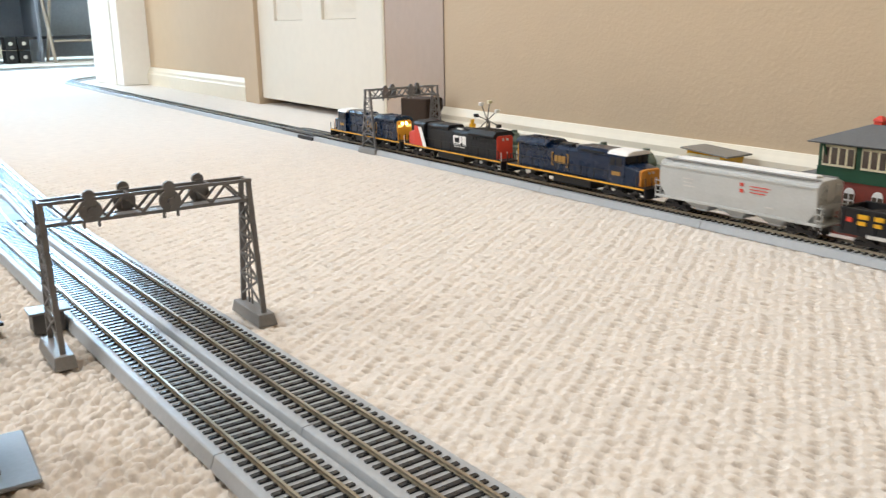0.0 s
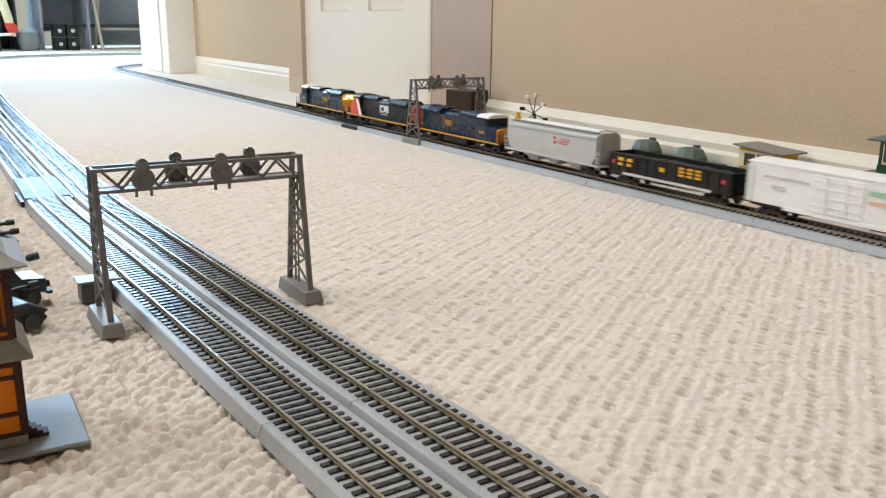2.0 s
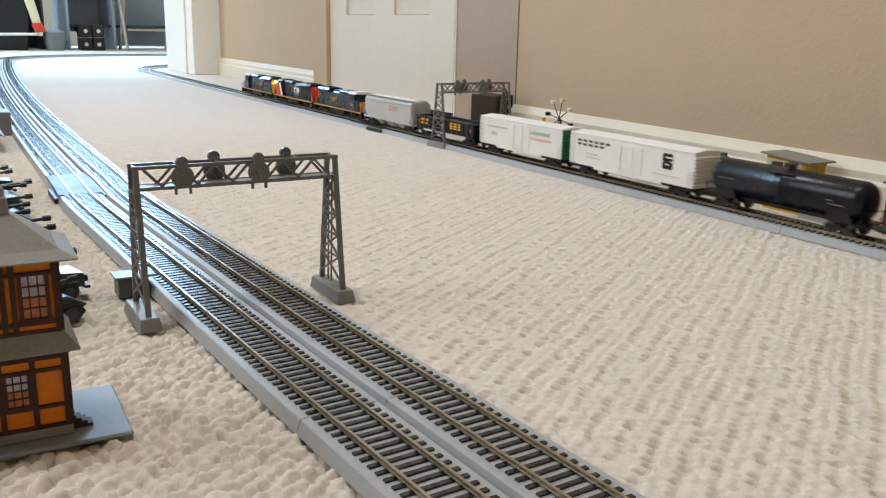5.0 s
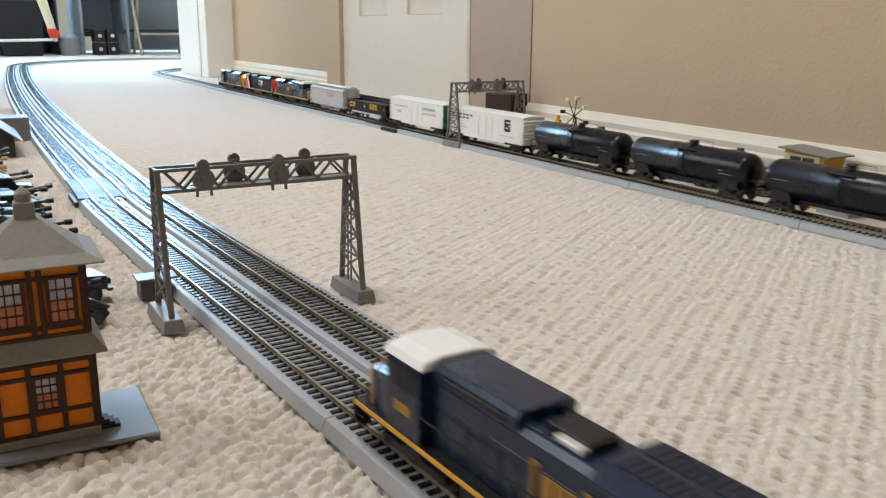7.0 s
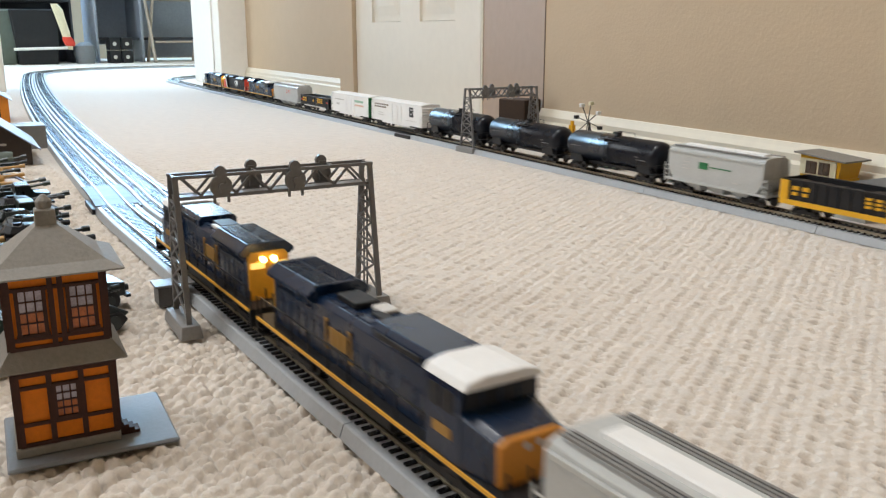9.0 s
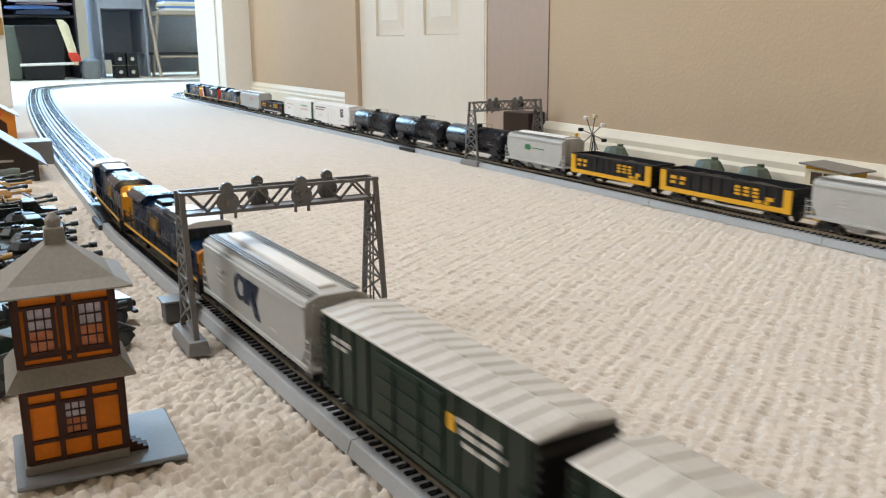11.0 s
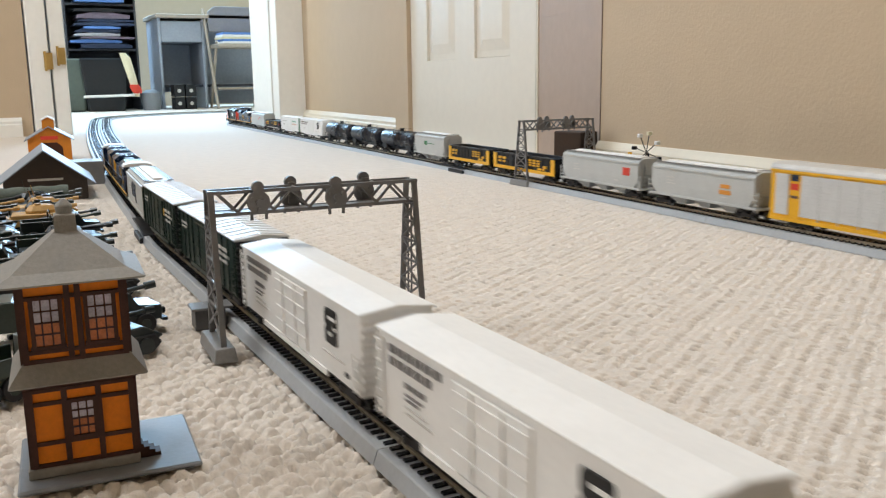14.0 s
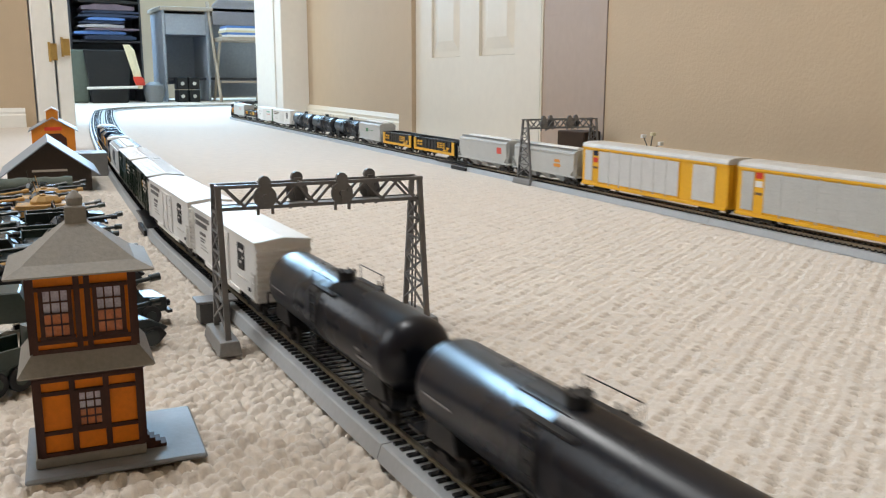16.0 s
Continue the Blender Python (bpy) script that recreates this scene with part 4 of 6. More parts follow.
def boxcar(label, length, body="white", roof="white", end=None, ribs=False, prints=(), logo=None, top=0.0510):
    th = thing("box_car", label, "toy freight car", None, "freight cars")
    T = FLIP[1]
    L = length / 2 - 0.008
    end = end or body
    bm = bmesh.new()
    box(bm, -0.0172, 0.0172, -L + 0.0012, L - 0.0012, 0.0120, top - 0.003)
    bd = part("body", bm, body, th, "", 0.0004, T)
    bm = bmesh.new()
    along_y(bm, [(-0.0180, top - 0.0034), (-0.0180, top - 0.0022), (0, top), (0.0180, top - 0.0022), (0.0180, top - 0.0034)], -L, L)
    rf = part("roof", bm, roof, th, "", 0.0003, T)
    n = 15 if ribs else 0
    bm = bmesh.new()
    for k in range(n):
        y = -L + 0.004 + k * (2 * L - 0.008) / (n - 1)
        for sx in (-1, 1):
            loft(bm, [[(sx * 0.0005, y - 0.0016, top - 0.0004), (sx * 0.0005, y + 0.0016, top - 0.0004), (sx * 0.0176, y + 0.0016, top - 0.0026), (sx * 0.0176, y - 0.0016, top - 0.0026)], [(sx * 0.0005, y - 0.0008, top + 0.0006), (sx * 0.0005, y + 0.0008, top + 0.0006), (sx * 0.0170, y + 0.0008, top - 0.0015), (sx * 0.0170, y - 0.0008, top - 0.0015)]])
    if ribs:
        part("roof_ribs", bm, roof, rf, "", 0, T)
    else:
        bm.free()
    # corrugated ends
    for s in (-1, 1):
        bm = bmesh.new()
        out = [(s * (L - 0.0016), 0.0120), (s * (L - 0.0005), 0.0120)]
        for k in range(8):
            z = 0.0165 + k * 0.0038
            out += [(s * (L - 0.0005), z - 0.0014), (s * (L + 0.0013), z - 0.0005), (s * (L + 0.0013), z + 0.0005), (s * (L - 0.0005), z + 0.0014)]
        along_x(bm, out + [(s * (L - 0.0005), top - 0.0034), (s * (L - 0.0016), top - 0.0034)], -0.0168, 0.0168)
        part("end_wall", bm, end, th, "", 0, T)
    # sliding doors with bars, side ribs, ladders
    for sx in (-1, 1):
        bm = bmesh.new()
        d = 0.026 if ribs else 0.024
        box(bm, *sorted((sx * 0.0171, sx * 0.0182)), -d, d, 0.0138, top - 0.0058)
        dr = part("door", bm, body, th, "", 0.0003, T)
        for z in (0.020, 0.0275, 0.035, 0.0415):
            boxpart("door_bar", (*sorted((sx * 0.0181, sx * 0.0187)), -d + 0.002, d - 0.002, z - 0.0007, z + 0.0007), body, dr, "", 0, T)
        for y in (-d * 0.4, d * 0.4):
            bm = bmesh.new()
            bar(bm, (sx * 0.0189, y, 0.014), (sx * 0.0189, y, top - 0.006), 0.0007)
            part("door_rod", bm, body, dr, "", 0, T)
        bm = bmesh.new()
        if ribs:
            for k in range(12):
                y = -L + 0.004 + k * (2 * L - 0.008) / 11
                if abs(y) > 0.03:
                    box(bm, *sorted((sx * 0.0171, sx * 0.0180)), y - 0.0007, y + 0.0007, 0.0125, top - 0.0034)
        ladder(bm, sx * 0.0182, -L + 0.001, 0.0125, 0.030)
        ladder(bm, sx * 0.0182, L - 0.007, 0.0125, 0.046)
        box(bm, *sorted((sx * 0.0168, sx * 0.0180)), -L * 0.55, L * 0.55, 0.0098, 0.0128)
        part("side_ribs", bm, body, th, "", 0, T)
    bm = bmesh.new()
    box(bm, -0.0145, 0.0145, -L + 0.004, L - 0.004, 0.0088, 0.0121)
    part("underframe", bm, "chassis", th, "", 0, T)
    for material, rects in prints:
        marks(th, "printed_mark", material, [(a * L, b * L, c, d) for a, b, c, d in rects], 0.0173, T, 0.0006)
    if logo:
        y = 0.62 * L
        for sx in (-1, 1):
            bm = bmesh.new()
            q = -y if sx < 0 else y
            along_x(bm, [(q - 0.0070, 0.0280), (q - 0.0060, 0.0270), (q + 0.0058, 0.0270), (q + 0.0070, 0.0285), (q + 0.0070, 0.0335), (q + 0.0056, 0.0350), (q + 0.0070, 0.0365), (q + 0.0070, 0.0418), (q + 0.0058, 0.0432), (q - 0.0060, 0.0432), (q - 0.0070, 0.0422)], *sorted((sx * 0.0171, sx * 0.0180)))
            shape = part("logo_shape", bm, logo, th, "", 0, T)
            for a, b, c, d in ((-0.0070, 0.0022, 0.0384, 0.0400), (-0.0022, 0.0022, 0.0310, 0.0326), (-0.0070, -0.0045, 0.0342, 0.0358)):
                boxpart("logo_gap", (*sorted((sx * 0.0178, sx * 0.0182)), q + a, q + b, c, d), body, shape, "", 0, T)
    for s in (-1, 1):
        truck(th, s * (L - 0.026), 2, 0.0200, T)
        coupler(th, s * L, T)
    return th


def tank_car(label, length):
    th = thing("tank_car", label, "toy freight car", None, "freight cars")
    T = FLIP[1]
    L = length / 2 - 0.008
    r, zc, n = 0.0172, 0.0300, 28
    prof = [(-L + 0.001, 0.25), (-L + 0.0022, 0.62), (-L + 0.005, 0.86), (-L + 0.009, 0.98), (-L + 0.011, 1.0), (-0.0009, 1.0), (-0.0006, 1.012), (0.0006, 1.012), (0.0009, 1.0), (L - 0.011, 1.0), (L - 0.009, 0.98), (L - 0.005, 0.86), (L - 0.0022, 0.62), (L - 0.001, 0.25)]
    bm = bmesh.new()
    loft(bm, [[(k * r * math.cos(a), y, zc + k * r * math.sin(a)) for a in [i * 2 * math.pi / n for i in range(n)]] for y, k in prof])
    part("tank", bm, "tank", th, "", 0, T, True)
    bm = bmesh.new()
    tube(bm, (0, 0.0, zc + r - 0.001), (0, 0.0, zc + r + 0.0030), 0.0043, 16)
    tube(bm, (0, 0.0, zc + r + 0.0030), (0, 0.0, zc + r + 0.0038), 0.0048, 16)
    for a in range(6):
        tube(bm, (0.004 * math.cos(a), 0.004 * math.sin(a), zc + r + 0.003), (0.004 * math.cos(a), 0.004 * math.sin(a), zc + r + 0.0046), 0.0007, 6)
    dome = part("dome", bm, "black", th, "", 0, T)
    bm = bmesh.new()
    for sx in (-1, 1):
        box(bm, *sorted((sx * 0.006, sx * 0.0135)), -0.015, 0.015, zc + r - 0.0045, zc + r - 0.0036)
        for y in (-0.014, 0.014):
            bar(bm, (sx * 0.0130, y, zc + r - 0.004), (sx * 0.0130, y, zc + r + 0.0030), 0.0004)
        bar(bm, (sx * 0.0130, -0.014, zc + r + 0.0030), (sx * 0.0130, 0.014, zc + r + 0.0030), 0.0004)
        ladder(bm, sx * 0.0182, -0.003, 0.012, zc + r - 0.004)
    part("platform", bm, "black", dome, "", 0, T)
    for s in (-1, 1):
        bm = bmesh.new()
        along_x(bm, [(s * (L - 0.036), 0.011), (s * (L - 0.010), 0.011), (s * (L - 0.014), 0.022), (s * (L - 0.032), 0.022)], -0.0140, 0.0140)
        sd = part("saddle", bm, "black", th, "", 0, T)
        bm = bmesh.new()
        box(bm, -0.016, 0.016, *sorted((s * (L - 0.010), s * L)), 0.0110, 0.0124)
        for sx in (-1, 1):
            bar(bm, (sx * 0.0155, s * (L - 0.001), 0.0115), (sx * 0.0155, s * (L - 0.001), 0.0225), 0.0008)
        bar(bm, (-0.0155, s * (L - 0.001), 0.0225), (0.0155, s * (L - 0.001), 0.0225), 0.0008)
        part("end_step", bm, "black", sd, "", 0, T)
    boxpart("centre_sill", (-0.0035, 0.0035, -L, L, 0.0090, 0.0125), "black", th, "", 0, T)
    marks(th, "small_print", "grey_mark", [(-0.82 * L, -0.58 * L, 0.0300, 0.0306), (0.62 * L, 0.80 * L, 0.0255, 0.0262), (0.6 * L, 0.66 * L, 0.0285, 0.0294)], 0.01715, T)
    for s in (-1, 1):
        truck(th, s * (L - 0.023), 2, 0.0200, T)
        coupler(th, s * L, T)
    return th


def autorack(label, length, screens="panel", badge=("blue", "red")):
    th = thing("auto_carrier_car", label, "toy freight car", None, "freight cars")
    T = FLIP[1]
    L = length / 2 - 0.007
    top = 0.0630
    bm = bmesh.new()
    box(bm, -0.0166, 0.0166, -L + 0.001, L - 0.001, 0.0085, 0.0560)
    part("body", bm, "railyellow", th, "", 0.0003, T)
    bm = bmesh.new()
    along_y(bm, [(-0.0178, 0.0560), (-0.0178, 0.0580), (-0.0160, 0.0612), (-0.009, top), (0.009, top), (0.0160, 0.0612), (0.0178, 0.0580), (0.0178, 0.0560)], -L, L)
    part("roof", bm, "silver", th, "", 0.0003, T)
    cells = [(-0.95, -0.83)] + [(-0.72 + k * 0.165, -0.72 + k * 0.165 + 0.1595) for k in range(7)] + [(0.60, 0.86)]
    for sx in (-1, 1):
        for a, b in cells:
            bm = bmesh.new()
            n = 14
            a, b = (-b * L, -a * L) if sx < 0 else (a * L, b * L)
            h = (0.0525 - 0.0135) / n
            out = [(sx * 0.0164, 0.0135)]
            for k in range(n):
                z = 0.0135 + k * h
                out += [(sx * 0.0174, z + 0.00005), (sx * 0.0176, z + 0.0003), (sx * 0.0176, z + h - 0.0003), (sx * 0.0174, z + h - 0.00005)]
            along_y(bm, out + [(sx * 0.0164, 0.0525)], a, b)
            part("screen_panel", bm, screens, th, "", 0, T)
        bm = bmesh.new()
        box(bm, *sorted((sx * 0.0163, sx * 0.0180)), -L, L, 0.0075, 0.0108)
        box(bm, *sorted((sx * 0.0163, sx * 0.0180)), -L, L, 0.0540, 0.0562)
        for k in range(8):
            y = -L * 0.72 + k * L * 0.165 - 0.0006
            y = -y if sx < 0 else y
            boxpart("screen_post", (*sorted((sx * 0.0164, sx * 0.0178)), y - 0.0005, y + 0.0005, 0.0110, 0.0539), "lightgrey" if 0 < k < 7 else "railyellow", th, "", 0, T)
        part("side_rail", bm, "railyellow", th, "", 0.0002, T)
    for k, m2 in enumerate(badge):
        marks(th, "badge", m2, [(-0.815 * L, -0.745 * L, 0.0465 - k * 0.0085, 0.0525 - k * 0.0085)], 0.0167, T, 0.0004)
    marks(th, "small_print", "brown_mark", [(-0.815 * L, -0.745 * L, 0.030, 0.0325)], 0.0167, T, 0.0004)
    for s in (-1, 1):
        bm = bmesh.new()
        for x in (-0.0128, -0.0042, 0.0044, 0.013):
            box(bm, x - 0.0036, x + 0.0034, *sorted((s * (L - 0.0012), s * (L + 0.0004))), 0.0095, 0.0550)
        part("end_door", bm, "railyellow", th, "", 0.0002, T)
        truck(th, s * (L - 0.034), 2, 0.0200, T)
        coupler(th, s * L, T)
    return th


# ---- small models ----
def tower_near(m):
    """A two-storey signal tower on its plate."""
    th = thing("signal_tower", "orange and brown half-timbered two-storey toy signal tower", "toy building", m)
    bm = bmesh.new()
    box(bm, -0.0255, 0.0430, -0.029, 0.029, 0, 0.0022)
    part("plate", bm, "plate", th, "blue-grey plastic ground plate", 0.0008)
    bm = bmesh.new()
    box(bm, -0.0215, 0.0200, -0.0195, 0.0195, 0.0022, 0.0062)
    part("plinth", bm, "roof", th, "", 0.0004)
    def storey(name, hw, hd, z0, z1, cols, sill, window_cols, wz):
        bm = bmesh.new()
        box(bm, -hw, hw, -hd, hd, z0, z1)
        wl = part(name, bm, "orange_wall", th)
        for face in range(4):
            q = Matrix.Rotation(face * math.pi / 2, 4, "Z")
            w, d = (hw, hd) if face % 2 == 0 else (hd, hw)
            bm = bmesh.new()
            for x in cols:
                box(bm, x * w - 0.0011, x * w + 0.0011, -d - 0.0012, -d + 0.0003, z0, z1)
            for z in (z0 + 0.0008, sill, z1 - 0.0008, wz[1] + 0.0008):
                box(bm, -w, w, -d - 0.0010, -d + 0.0003, z - 0.0008, z + 0.0008)
            for x0, x1 in window_cols:
                box(bm, x0 * w - 0.0012, x1 * w + 0.0012, -d - 0.0014, -d + 0.0003, wz[0] - 0.0012, wz[0])
                box(bm, x0 * w - 0.0012, x1 * w + 0.0012, -d - 0.0014, -d + 0.0003, wz[1], wz[1] + 0.0012)
                for x in (x0, x1):
                    box(bm, x * w - 0.0008, x * w + 0.0008, -d - 0.0014, -d + 0.0003, wz[0], wz[1])
            part("timber_frame", bm, "timber", wl, "", 0, q)
            # panes in halves: orange reflection painted below, pale glass above
            for x0, x1 in window_cols:
                bm = bmesh.new()
                zm = (wz[0] + wz[1]) / 2
                box(bm, x0 * w, x1 * w, -d - 0.0004, -d + 0.0001, wz[0], zm)
                part("pane", bm, "pane_reflection", wl, "", 0, q)
                boxpart("pane", (x0 * w, x1 * w, -d - 0.0004, -d + 0.0001, zm, wz[1]), "pane_light", wl, "", 0, q)
                bm = bmesh.new()
                for k in range(1, 3):
                    x = (x0 + (x1 - x0) * k / 3) * w
                    box(bm, x - 0.0003, x + 0.0003, -d - 0.0009, -d, *wz)
                for k in range(1, 4):
                    z = wz[0] + (wz[1] - wz[0]) * k / 4
                    box(bm, x0 * w, x1 * w, -d - 0.0009, -d, z - 0.0003, z + 0.0003)
                part("glazing_grid", bm, "timber", wl, "", 0, q)
    storey("lower_storey", 0.0195, 0.0175, 0.0062, 0.0385, (-0.95, -0.32, 0.32, 0.95), 0.0160, ((-0.24, 0.24),), (0.0178, 0.0315))
    storey("upper_storey", 0.0190, 0.0170, 0.0485, 0.0815, (-0.95, -0.10, 0.10, 0.95), 0.0530, ((-0.78, -0.24), (0.24, 0.78)), (0.0552, 0.0735))
    bm = bmesh.new()
    rect = lambda a, b, z: [(-a, -b, z), (a, -b, z), (a, b, z), (-a, b, z)]
    loft(bm, [rect(0.0245, 0.0225, 0.0405), rect(0.0252, 0.0232, 0.0412), rect(0.0195, 0.0175, 0.0490), rect(0.0188, 0.0168, 0.0485)])
    part("skirt_roof", bm, "roof", th)
    bm = bmesh.new()
    loft(bm, [rect(0.0195, 0.0175, 0.0380), rect(0.0235, 0.0215, 0.0410)])
    part("bracket_band", bm, "timber", th)
    bm = bmesh.new()
    rings = [rect(0.0265, 0.0240, 0.0798), rect(0.0270, 0.0245, 0.0806)]
    rings += [rect(0.0205, 0.0185, 0.0838), rect(0.0040, 0.0038, 0.0975)]
    loft(bm, rings)
    part("roof", bm, "roof", th)
    bm = bmesh.new()
    loft(bm, [rect(0.0042, 0.0042, 0.0945), rect(0.0040, 0.0040, 0.1035), rect(0.0030, 0.0030, 0.1040)])
    tube(bm, (0, 0, 0.1035), (0, 0, 0.1070), 0.0030, 12, 0.0034)
    tube(bm, (0, 0, 0.1070), (0, 0, 0.1098), 0.0034, 12, 0.0008)
    part("chimney", bm, "roof", th, "", 0.0003)
    bm = bmesh.new()
    for k in range(4):
        box(bm, 0.0195 + k * 0.0022, 0.0195 + (k + 1) * 0.0022, -0.0150, -0.0085, 0.0022, 0.0082 - k * 0.0015)
    part("stairs", bm, "timber", th)
    return th


def tower_far(m):
    th = thing("signal_tower", "red brick and green toy signal tower with grey hipped roof", "toy building", m)
    rect = lambda a, b, z: [(-a, -b, z), (a, -b, z), (a, b, z), (-a, b, z)]
    bm = bmesh.new()
    box(bm, -0.026, 0.026, -0.038, 0.038, 0, 0.048)
    lower = part("brick_storey", bm, "brick", th)
    bm = bmesh.new()
    box(bm, -0.027, 0.027, -0.039, 0.039, 0.0480, 0.0590)
    box(bm, -0.0265, 0.0265, -0.0385, 0.0385, 0.0590, 0.0800)
    upper = part("green_storey", bm, "brightgreen_dark", th)
    for y0, y1 in ((-0.034, -0.003), (0.003, 0.034)):
        n = 4
        w = (y1 - y0) / n
        bm = bmesh.new()
        box(bm, -0.0283, -0.0264, y0, y1, 0.0600, 0.0785)
        fr = part("window_frame", bm, "cream", upper)
        for k in range(n):
            bm = bmesh.new()
            box(bm, -0.0286, -0.0280, y0 + k * w + 0.0012, y0 + (k + 1) * w - 0.0012, 0.0620, 0.0765)
            part("pane", bm, "window_back", upper)
    for s in (-1, 1):
        bm = bmesh.new()
        box(bm, -0.022, 0.022, *sorted((s * 0.0384, s * 0.0400)), 0.0600, 0.0785)
        part("window_frame", bm, "cream", upper)
        for k in range(3):
            bm = bmesh.new()
            box(bm, -0.0205 + k * 0.014, -0.0080 + k * 0.014, *sorted((s * 0.0399, s * 0.0404)), 0.0620, 0.0765)
            part("pane", bm, "window_back", upper)
    for y in (-0.020, 0.006, 0.024):
        bm = bmesh.new()
        box(bm, -0.0270, -0.0258, y - 0.005, y + 0.005, 0.018, 0.038)
        tube(bm, (-0.0270, y, 0.038), (-0.0258, y, 0.038), 0.005, 14)
        part("arched_window", bm, "white", lower)
        bm = bmesh.new()
        for a in (-0.0026, 0.0026):
            for z in (0.020, 0.0265, 0.033):
                box(bm, -0.0273, -0.0268, y + a - 0.0019, y + a + 0.0019, z, z + 0.0050)
        part("pane", bm, "window_back", lower)
    bm = bmesh.new()
    loft(bm, [rect(0.034, 0.046, 0.0800), rect(0.0345, 0.0465, 0.0812), rect(0.004, 0.006, 0.0965)])
    part("roof", bm, "slate", th)
    bm = bmesh.new()
    loft(bm, [rect(0.0038, 0.0038, 0.0945), rect(0.0036, 0.0036, 0.0990), rect(0.0046, 0.0046, 0.0994), rect(0.0042, 0.0042, 0.1012), rect(0.0012, 0.0012, 0.1040)])
    part("chimney", bm, "red", th)
    bm = bmesh.new()
    box(bm, -0.016, 0.016, 0.038, 0.062, 0, 0.046)
    an = part("annex", bm, "brick", th)
    bm = bmesh.new()
    box(bm, -0.018, 0.018, 0.0385, 0.066, 0.0462, 0.0478)
    part("annex_roof", bm, "slate", an)
    bm = bmesh.new()
    for y in (-0.03, 0.03):
        bar(bm, (-0.0265, y, 0.066), (-0.033, y, 0.0800), 0.0014)
    part("eave_bracket", bm, "brightgreen_dark", th)
    return th


def yellow_hut(m):
    th = thing("station_hut", "yellow and white toy hut with a flat grey roof", "toy building", m)
    bm = bmesh.new()
    box(bm, -0.017, 0.017, -0.026, 0.026, 0, 0.0385)
    part("lower_wall", bm, "railyellow", th)
    bm = bmesh.new()
    loft(bm, [[(-0.0165, -0.024, 0.0385), (0.0165, -0.024, 0.0385), (0.0165, 0.026, 0.0385), (-0.0165, 0.026, 0.0385)], [(-0.0180, -0.028, 0.0580), (0.0165, -0.028, 0.0580), (0.0165, 0.026, 0.0610), (-0.0180, 0.026, 0.0610)]])
    part("upper_wall", bm, "railyellow", th)
    boxpart("front_panel", (-0.0186, -0.0176, -0.022, 0.0255, 0.0395, 0.0575), "cream", th)
    for y0, y1 in ((-0.014, 0.000), (0.003, 0.017)):
        bm = bmesh.new()
        box(bm, -0.0196, -0.0165, y0, y1, 0.0410, 0.0550)
        wf = part("window_frame", bm, "brown_mark", th)
        bm = bmesh.new()
        box(bm, -0.0200, -0.0194, y0 + 0.001, (y0 + y1) / 2 - 0.0005, 0.0420, 0.0540)
        box(bm, -0.0200, -0.0194, (y0 + y1) / 2 + 0.0005, y1 - 0.001, 0.0420, 0.0540)
        part("pane", bm, "window_back", wf)
    bm = bmesh.new()
    loft(bm, [[(-0.023, -0.036, z), (0.020, -0.036, z), (0.020, 0.032, z + 0.0045), (-0.023, 0.032, z + 0.0045)] for z in (0.0580, 0.0597)])
    part("roof", bm, "roof", th)
    return th


def gable_shed(m, w, d, wall_h, ridge, wall, roof, label, overhang=0.004, sign=False):
    """A gabled shed whose gable faces along y."""
    th = thing("shed", label, "toy building", m)
    bm = bmesh.new()
    along_y(bm, [(-w, 0), (w, 0), (w, wall_h), (0, ridge), (-w, wall_h)], -d, d)
    bd = part("shed_body", bm, wall, th)
    for sx in (-1, 1):
        bm = bmesh.new()
        slope = (ridge - wall_h) / w
        e = w + overhang
        pts = [(0, ridge), (sx * e, ridge - slope * e), (sx * e, ridge - slope * e + 0.0018), (0, ridge + 0.0020)]
        along_y(bm, pts, -d - overhang, d + overhang)
        part("roof_slope", bm, roof, th)
    n = int(w / 0.006)
    for k in range(-n, n + 1):
        x = k * 0.006
        top = wall_h + (ridge - wall_h) * (1 - abs(x) / w)
        boxpart("board", (x - 0.0026, x + 0.0026, -d - 0.0005, -d + 0.0002, 0, top - 0.003), wall, bd)
    if sign:
        bm = bmesh.new()
        box(bm, -w * 0.42, w * 0.42, -d - 0.0012, -d - 0.0004, wall_h * 0.98, wall_h * 0.98 + 0.003)
        part("sign", bm, "pale_mark", bd)
    return th


def engine_house(m):
    th = gable_shed(m, 0.040, 0.06, 0.047, 0.071, "orange_wall2", "barnroof", "orange toy engine house with white-edged roof and cupola", 0.006)
    bm = bmesh.new()
    along_y(bm, [(-0.011, 0.064), (0.011, 0.064), (0.011, 0.084), (0, 0.090), (-0.011, 0.084)], -0.056, -0.02)
    part("cupola", bm, "orange_wall2", th)
    bm = bmesh.new()
    along_y(bm, [(-0.014, 0.083), (0, 0.0905), (0.014, 0.083), (0.014, 0.085), (0, 0.0925), (-0.014, 0.085)], -0.059, -0.017)
    part("cupola_roof", bm, "white", th)
    bm = bmesh.new()
    along_y(bm, [(-0.024, 0), (0.024, 0), (0.024, 0.030), (0.014, 0.040), (-0.014, 0.040), (-0.024, 0.030)], -0.0612, -0.0598)
    part("doorway", bm, "timber", th, "dark arched doorway")
    bm = bmesh.new()
    box(bm, -0.016, 0.016, -0.0618, -0.0600, 0.046, 0.053)
    part("sign", bm, "red", th)
    return th


